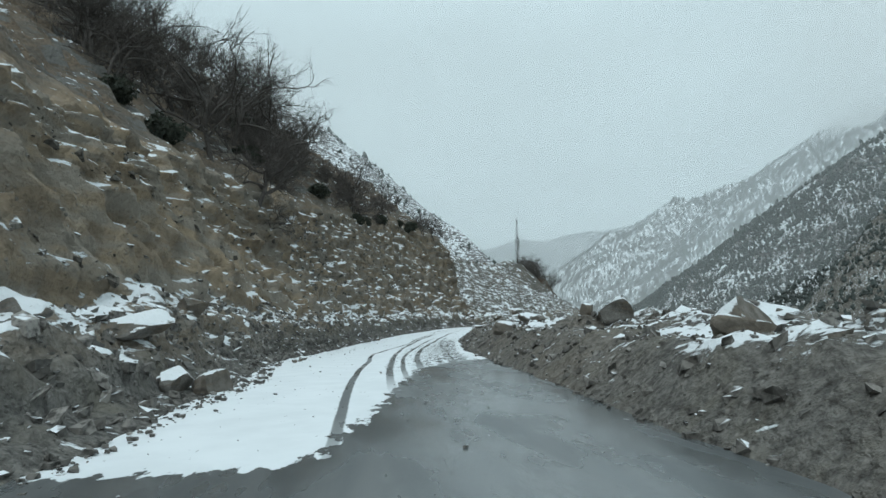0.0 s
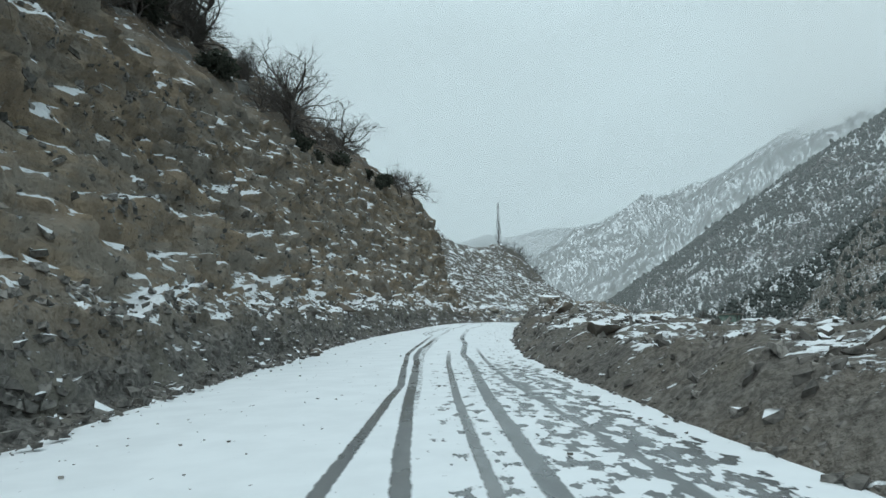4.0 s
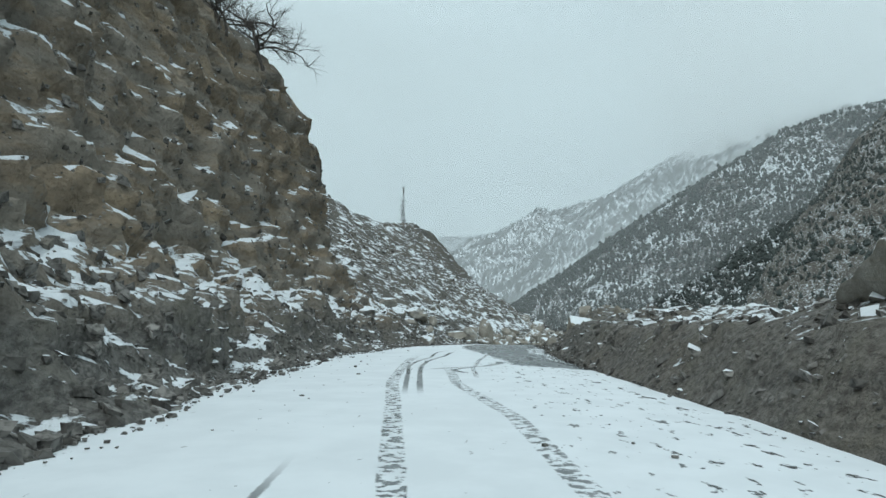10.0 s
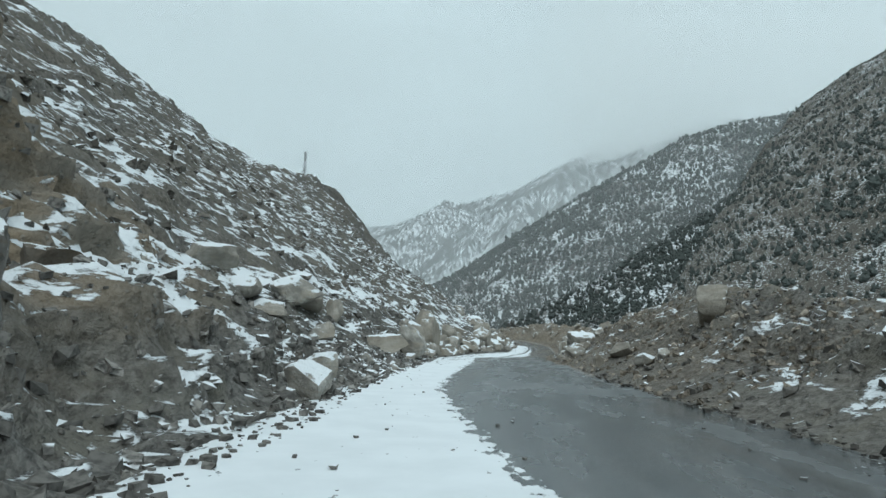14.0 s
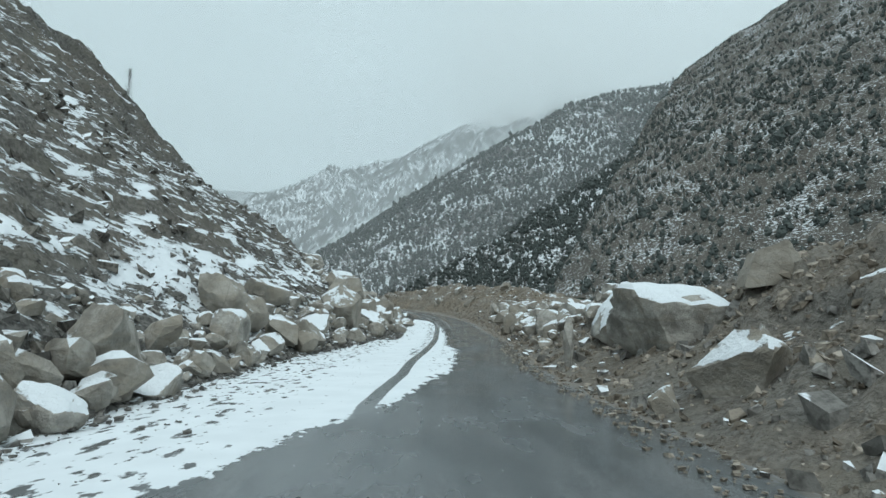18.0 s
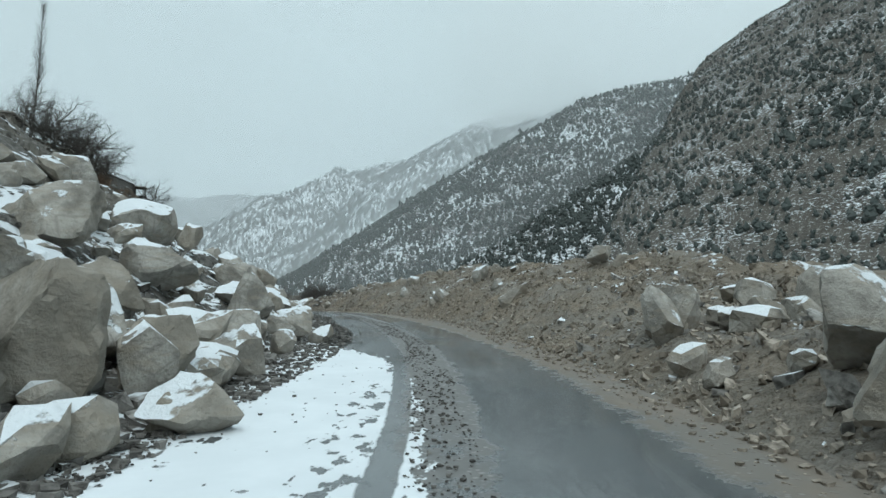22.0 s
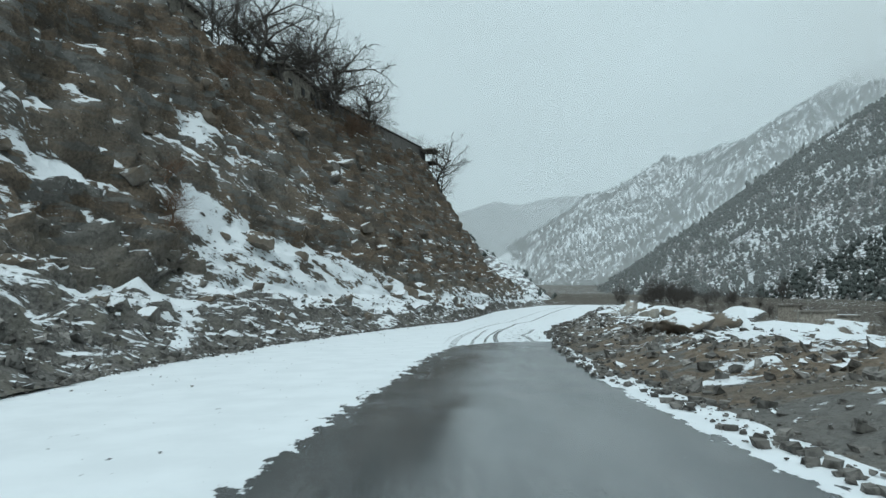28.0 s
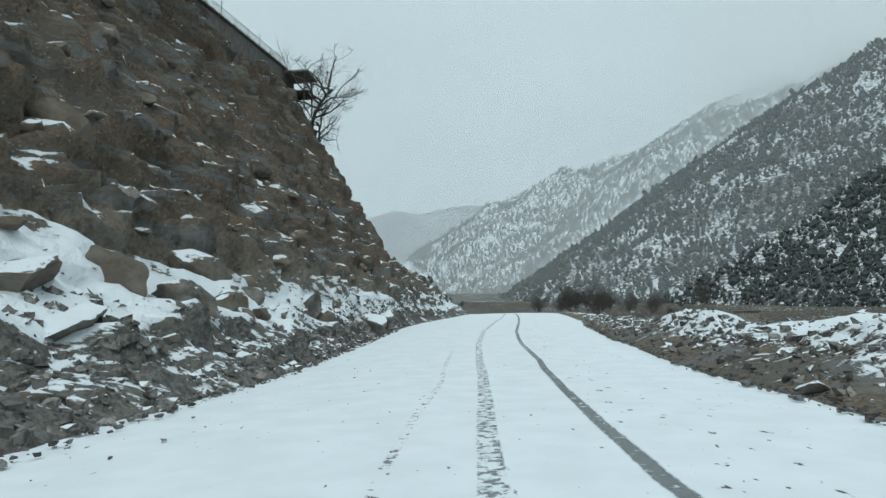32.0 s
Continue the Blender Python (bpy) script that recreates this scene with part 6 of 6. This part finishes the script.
def woods(name, label, field, count, box, size, seed, ground, slope_min=6.0, lumps=3, wide=0.42, mat=M_JUNIPER, spire=False, thin=(9000, 9001)):
    """A mountain's scattered junipers, joined."""
    rng = np.random.RandomState(seed)
    x, y = rng.uniform(box[0], box[2], count * 4), rng.uniform(box[1], box[3], count * 4)
    z = on_grid(field, x, y)
    flat = np.stack([x, y, 0 * x], 1)
    keep = (z > ground) & (fbm(flat, 45, 3, seed) + rng.rand(count * 4) * 1.4 > 0.3)
    x, y, z = x[keep][:count], y[keep][:count], z[keep][:count]
    n = len(x)
    h = size * np.exp(rng.normal(0, 0.28, n)) * np.interp(y, thin, [1, 0.55])
    v, f = SPIRE if spire else TUFT
    spin = [(math.cos(0.7 * k), math.sin(0.7 * k)) for k in range(10)]
    base = [np.stack([v[:, 0] * c - v[:, 1] * s_, v[:, 0] * s_ + v[:, 1] * c, v[:, 2]], 1) * (1 + 0.45 * vnoise(v * 2.1 + 9 * k, k)[:, None]) for k, (c, s_) in enumerate(spin)]
    pick = rng.randint(0, 10, (n, lumps))
    out = np.empty((n, lumps, len(v), 3))
    for m in range(lumps):
        up = (m + 0.5) / lumps
        r = h * wide * (1.05 - 0.72 * up if lumps > 1 else 1.0) * rng.uniform(0.75, 1.2, n)
        off = rng.normal(0, 0.12, (n, 2)) * h[:, None]
        shape = np.array(base)[pick[:, m]]
        out[:, m] = shape * r[:, None, None] * np.array([1, 1, 1.25]) + np.stack([x + off[:, 0], y + off[:, 1], z + h * (0.08 + 0.8 * up)], 1)[:, None, :]
    faces = (f[None] + (np.arange(n * lumps) * len(v))[:, None, None]).reshape(-1, 3)
    return tagged(new(name, mesh_of(name, out.reshape(-1, 3), faces, mat, False)), label, "trees", kind="stuff")


woods("juniper_woods", "dark snow-dusted junipers on the near mountainside", FIELD_A, 14500, (120, -100, 720, 760), 2.7, 31, -2, lumps=5, wide=0.36, thin=(310, 440))
woods("juniper_woods", "dark conifers on the mountain across the valley", FIELD_B, 25000, (280, 620, 1250, 1600), 7.2, 32, 2, lumps=2, wide=0.34)
woods("juniper_woods", "dark conifers crowding the foot of the mountain across the valley", FIELD_B, 2000, (330, 620, 700, 900), 5.6, 37, 2, lumps=3, wide=0.3)
woods("juniper_woods", "sparse conifers on the snowy mountainside behind the terrace", FIELD_E, 1400, (-500, 480, 260, 1050), 5.5, 33, 6, lumps=2)
woods("far_woods", "grey conifer forest on the far mountain", FIELD_C, 17000, (300, 1750, 1800, 2600), 13, 34, 6, lumps=1, wide=0.2, mat=M_FAR_TREE, spire=True)
woods("juniper_woods", "dense dark junipers along the foot of the near mountainside", FIELD_A, 1500, (110, 240, 380, 640), 2.2, 36, -6, lumps=4, wide=0.3)


# ---- sheets imitating haze in the valley, and the cloud on the peak ----
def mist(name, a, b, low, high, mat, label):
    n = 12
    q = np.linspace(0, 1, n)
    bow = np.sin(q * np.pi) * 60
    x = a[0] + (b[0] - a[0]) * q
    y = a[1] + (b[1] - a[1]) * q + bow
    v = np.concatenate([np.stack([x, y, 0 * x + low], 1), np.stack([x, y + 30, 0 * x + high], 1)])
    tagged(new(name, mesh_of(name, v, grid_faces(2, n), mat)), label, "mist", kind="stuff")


# Added sheets give the far mountains their haze; one carries the peak's cloud.
mist("mist", (-1500, 1560), (3200, 1560), -60, 1500, M_HAZE_FAR, "added see-through sheet imitating distance haze before the far mountain")
mist("mist", (-1500, 790), (3000, 790), -60, 1500, M_HAZE_NEAR, "added faint see-through sheet imitating haze across the valley")
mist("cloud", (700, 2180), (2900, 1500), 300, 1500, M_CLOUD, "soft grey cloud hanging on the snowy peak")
mist("mist", (-3000, 2900), (4500, 2750), -60, 1700, M_HAZE_END, "added pale see-through sheet imitating haze before the valley's end hills")


# ---- the terrace village ----
def box_mesh(name, size, mat, bevel=0.02):
    bm = bmesh.new()
    bmesh.ops.create_cube(bm, size=1.0)
    for v in bm.verts:
        v.co = Vector((v.co.x * size[0], v.co.y * size[1], (v.co.z + 0.5) * size[2]))
    bmesh.ops.bevel(bm, geom=bm.edges[:], offset=min(bevel, min(size) * 0.3), segments=1, affect="EDGES")
    me = bpy.data.meshes.new(name)
    bm.to_mesh(me)
    bm.free()
    me.materials.append(mat)
    return me


def box(name, parent, size, at, mat, label="", rot=(0, 0, 0), bevel=0.02):
    ob = part(name, box_mesh(name, size, mat, bevel), parent, label)
    ob.matrix_local = Matrix.LocRotScale(at, Euler(rot), None)
    return ob


def house(place, yaw, length, depth, height, windows, label, base=0.0, roof=M_ROOF, wall=M_STONE_WALL):
    """A flat-roofed house with its front towards local -y."""
    ob = new("flat_roofed_house")
    ob.matrix_world = Matrix.LocRotScale(tuple(place), Euler((0, 0, yaw)), None)
    tagged(ob, label, "house", "village houses")
    t = 0.4
    if base:
        box("plinth", ob, (length + 0.4, depth + 0.4, base), (0, 0, -base), M_STONE_WALL, "rough stone plinth")
    box("wall", ob, (length, t, height), (0, -depth / 2 + t / 2, 0), wall)
    box("wall", ob, (length, t, height), (0, depth / 2 - t / 2, 0), wall)
    for side in (-1, 1):
        box("wall", ob, (t, depth - 2 * t, height), (side * (length - t) / 2, 0, 0), wall)
    top = box("roof", ob, (length + 1.0, depth + 1.0, 0.3), (0, 0, height + 0.004), roof, "flat earth roof with snow on it")
    for k in range(int(length // 1.2)):
        box("beam_end", top, (0.16, 0.5, 0.14), (-length / 2 + 0.6 + k * 1.2, -depth / 2 - 0.3, -0.15), M_BEAM)
    for k in range(windows):
        x = (k + 0.5) / windows * length - length / 2
        w = box("window", ob, (0.95, 0.1, 1.0), (x, -depth / 2 - 0.03, height * 0.38), M_BEAM, "dark wooden window")
        box("pane", w, (0.75, 0.04, 0.8), (0, -0.06, 0.1), M_DARK)
    if windows > 1:
        box("door", ob, (0.95, 0.1, 1.95), (length / 2 - 1.1, -depth / 2 - 0.03, 0.02), M_BEAM, "plank door")
    return ob


def facing(s, u=0):
    """Yaw that turns a house's front (-y) to the road, and its length along it."""
    p, r = line_at(np.array([float(s)]))
    return math.atan2(r[0, 1], r[0, 0]) + math.pi / 2


for s, u, length, depth, height, windows, label in ((317, 32.0, 14, 5, 1.7, 2, "long low stone house with a flat snowy roof on the terrace"), (330, 33.5, 8, 5, 2.6, 2, "small stone house behind the bare trees"), (349.2, 29.6, 10.5, 4.4, 2.7, 3, "dark flat-roofed house hanging over the brow under bare trees")):
    p = on_side(LEFT, s, u)
    if s > 345:
        p = np.array([p[0], p[1], on_side(LEFT, s, u - depth / 2)[2] + 0.4])
    house(p - (0, 0, 1.0), facing(s), length, depth, height + 0.8, windows, label, 1.2)


def terrace(s0, s1, u, label):
    """Plank-faced retaining wall with a railing along its top."""
    ob = new("terrace_wall")
    tagged(ob, label, "retaining wall")
    s = s0
    rng = random.Random(4)
    tops = []
    while s < s1:
        top = np.interp([s, s + 1.6], [s0, s1], [30.6, 34.2])
        p, q = spot(s, -u, top[0])[0], spot(s + 1.6, -u, top[1])[0]
        yaw = math.atan2(q[1] - p[1], q[0] - p[0])
        foot = min(on_side(LEFT, s, u)[2], on_side(LEFT, s + 1.6, u)[2]) - 0.6
        foot = min(foot, p[2] - 2.0)
        tops.append((*((p + q) / 2), yaw))
        for k in range(4):
            m = p + (q - p) * (k + 0.5) / 4
            box("panel", ob, (0.41, 0.1, m[2] - foot + rng.uniform(-0.06, 0.02)), (m[0], m[1], foot), M_PLANK, "", (0, 0, yaw + rng.uniform(-0.05, 0.05)))
        s += 1.6
    for k, (x, y, z, yaw) in enumerate(tops):
        box("edge_beam", ob, (1.75, 0.5, 0.22), (x, y, z + 0.05), M_BEAM, "dark edge beam", (0, 0, yaw))
        if k % 2 == 0:
            box("post", ob, (0.1, 0.1, 1.15 + 0.5 * (k % 6 == 0)), (x, y, z + 0.27), M_PLANK)
        if k + 1 < len(tops):
            x2, y2, z2, _ = tops[k + 1]
            run = math.hypot(x2 - x, y2 - y)
            for lift in (0.62, 0.95, 1.22):
                box("rail", ob, (math.hypot(run, z2 - z) + 0.05, 0.05, 0.06), ((x + x2) / 2, (y + y2) / 2, (z + z2) / 2 + lift), M_PLANK, "", (0, -math.atan2(z2 - z, run), math.atan2(y2 - y, x2 - x)), 0.01)
    return ob


terrace(352, 399, 28.3, "grey plank-faced terrace wall with a wooden railing")


def pavilion(s, u):
    """A small shelter on posts at the end of the terrace."""
    p = on_side(LEFT, s, u)
    ob = new("wooden_shelter")
    ob.matrix_world = Matrix.LocRotScale((p[0], p[1], p[2] - 0.2), Euler((0, 0, facing(s))), None)
    tagged(ob, "small wooden shelter on stilts overhanging the slope", "shelter")
    box("floor_deck", ob, (3.4, 3.0, 0.2), (0, 0, 2.2), M_BEAM)
    box("roof", ob, (4.2, 3.8, 0.28), (0, 0, 4.7), M_ROOF)
    for x in (-1.5, 1.5):
        for y in (-1.3, 1.3):
            box("post", ob, (0.18, 0.18, 4.7), (x, y, 0), M_BEAM)
    box("back_wall", ob, (3.2, 0.12, 2.3), (0, 1.3, 2.4), M_PLANK)
    for y in (-1.38, ):
        box("rail", ob, (3.2, 0.06, 0.08), (0, y, 3.2), M_BEAM)
        box("rail", ob, (3.2, 0.06, 0.08), (0, y, 2.8), M_BEAM)
    return ob


pavilion(401, 27.6)

# ---- houses and thickets down in the valley ----
for x, y, z, yaw, length, depth, height, windows, label in ((128, 384, 4.6, 1.1, 9, 6, 2.8, 3, "flat-roofed house by the river with a row of windows"), (141, 398, 3.6, 1.1, 9, 6, 2.8, 2, "low house behind the river terrace"), (96, 245, 6.0, 0.9, 9, 5, 2.4, 2, "low shed with a faded green front below the road"), (44, 76, -2.4, 0.9, 8, 6, 3.6, 2, "ruined flat-roofed house beside the river"), (170, 470, 6.0, 1.0, 10, 6, 3.0, 2, "flat-roofed farmhouse on the valley floor")):
    house((x, y, z), yaw, length, depth, height, windows, label, 9.0, M_ROOF, M_GREEN if "green" in label else M_STONE_WALL)
grove = random.Random(31)
for k in range(20):
    x, y = 198 + grove.gauss(0, 17), 640 + grove.gauss(0, 30)
    bare_tree((x, y, float(valley_height(np.array(x), np.array(y)))), grove.triangular(8, 21, 12), "grey leafless tree in the valley grove", "valley grove", 3)
for k in range(46):
    y = grove.uniform(360, 820)
    x = 160 + (y - 360) * 0.2 + grove.gauss(0, 26)
    bare_tree((x, y, float(valley_height(np.array(x), np.array(y)))), grove.uniform(4, 7.5), "small leafless tree on the river flats", "river flats trees", grove.choice((1, 3)))
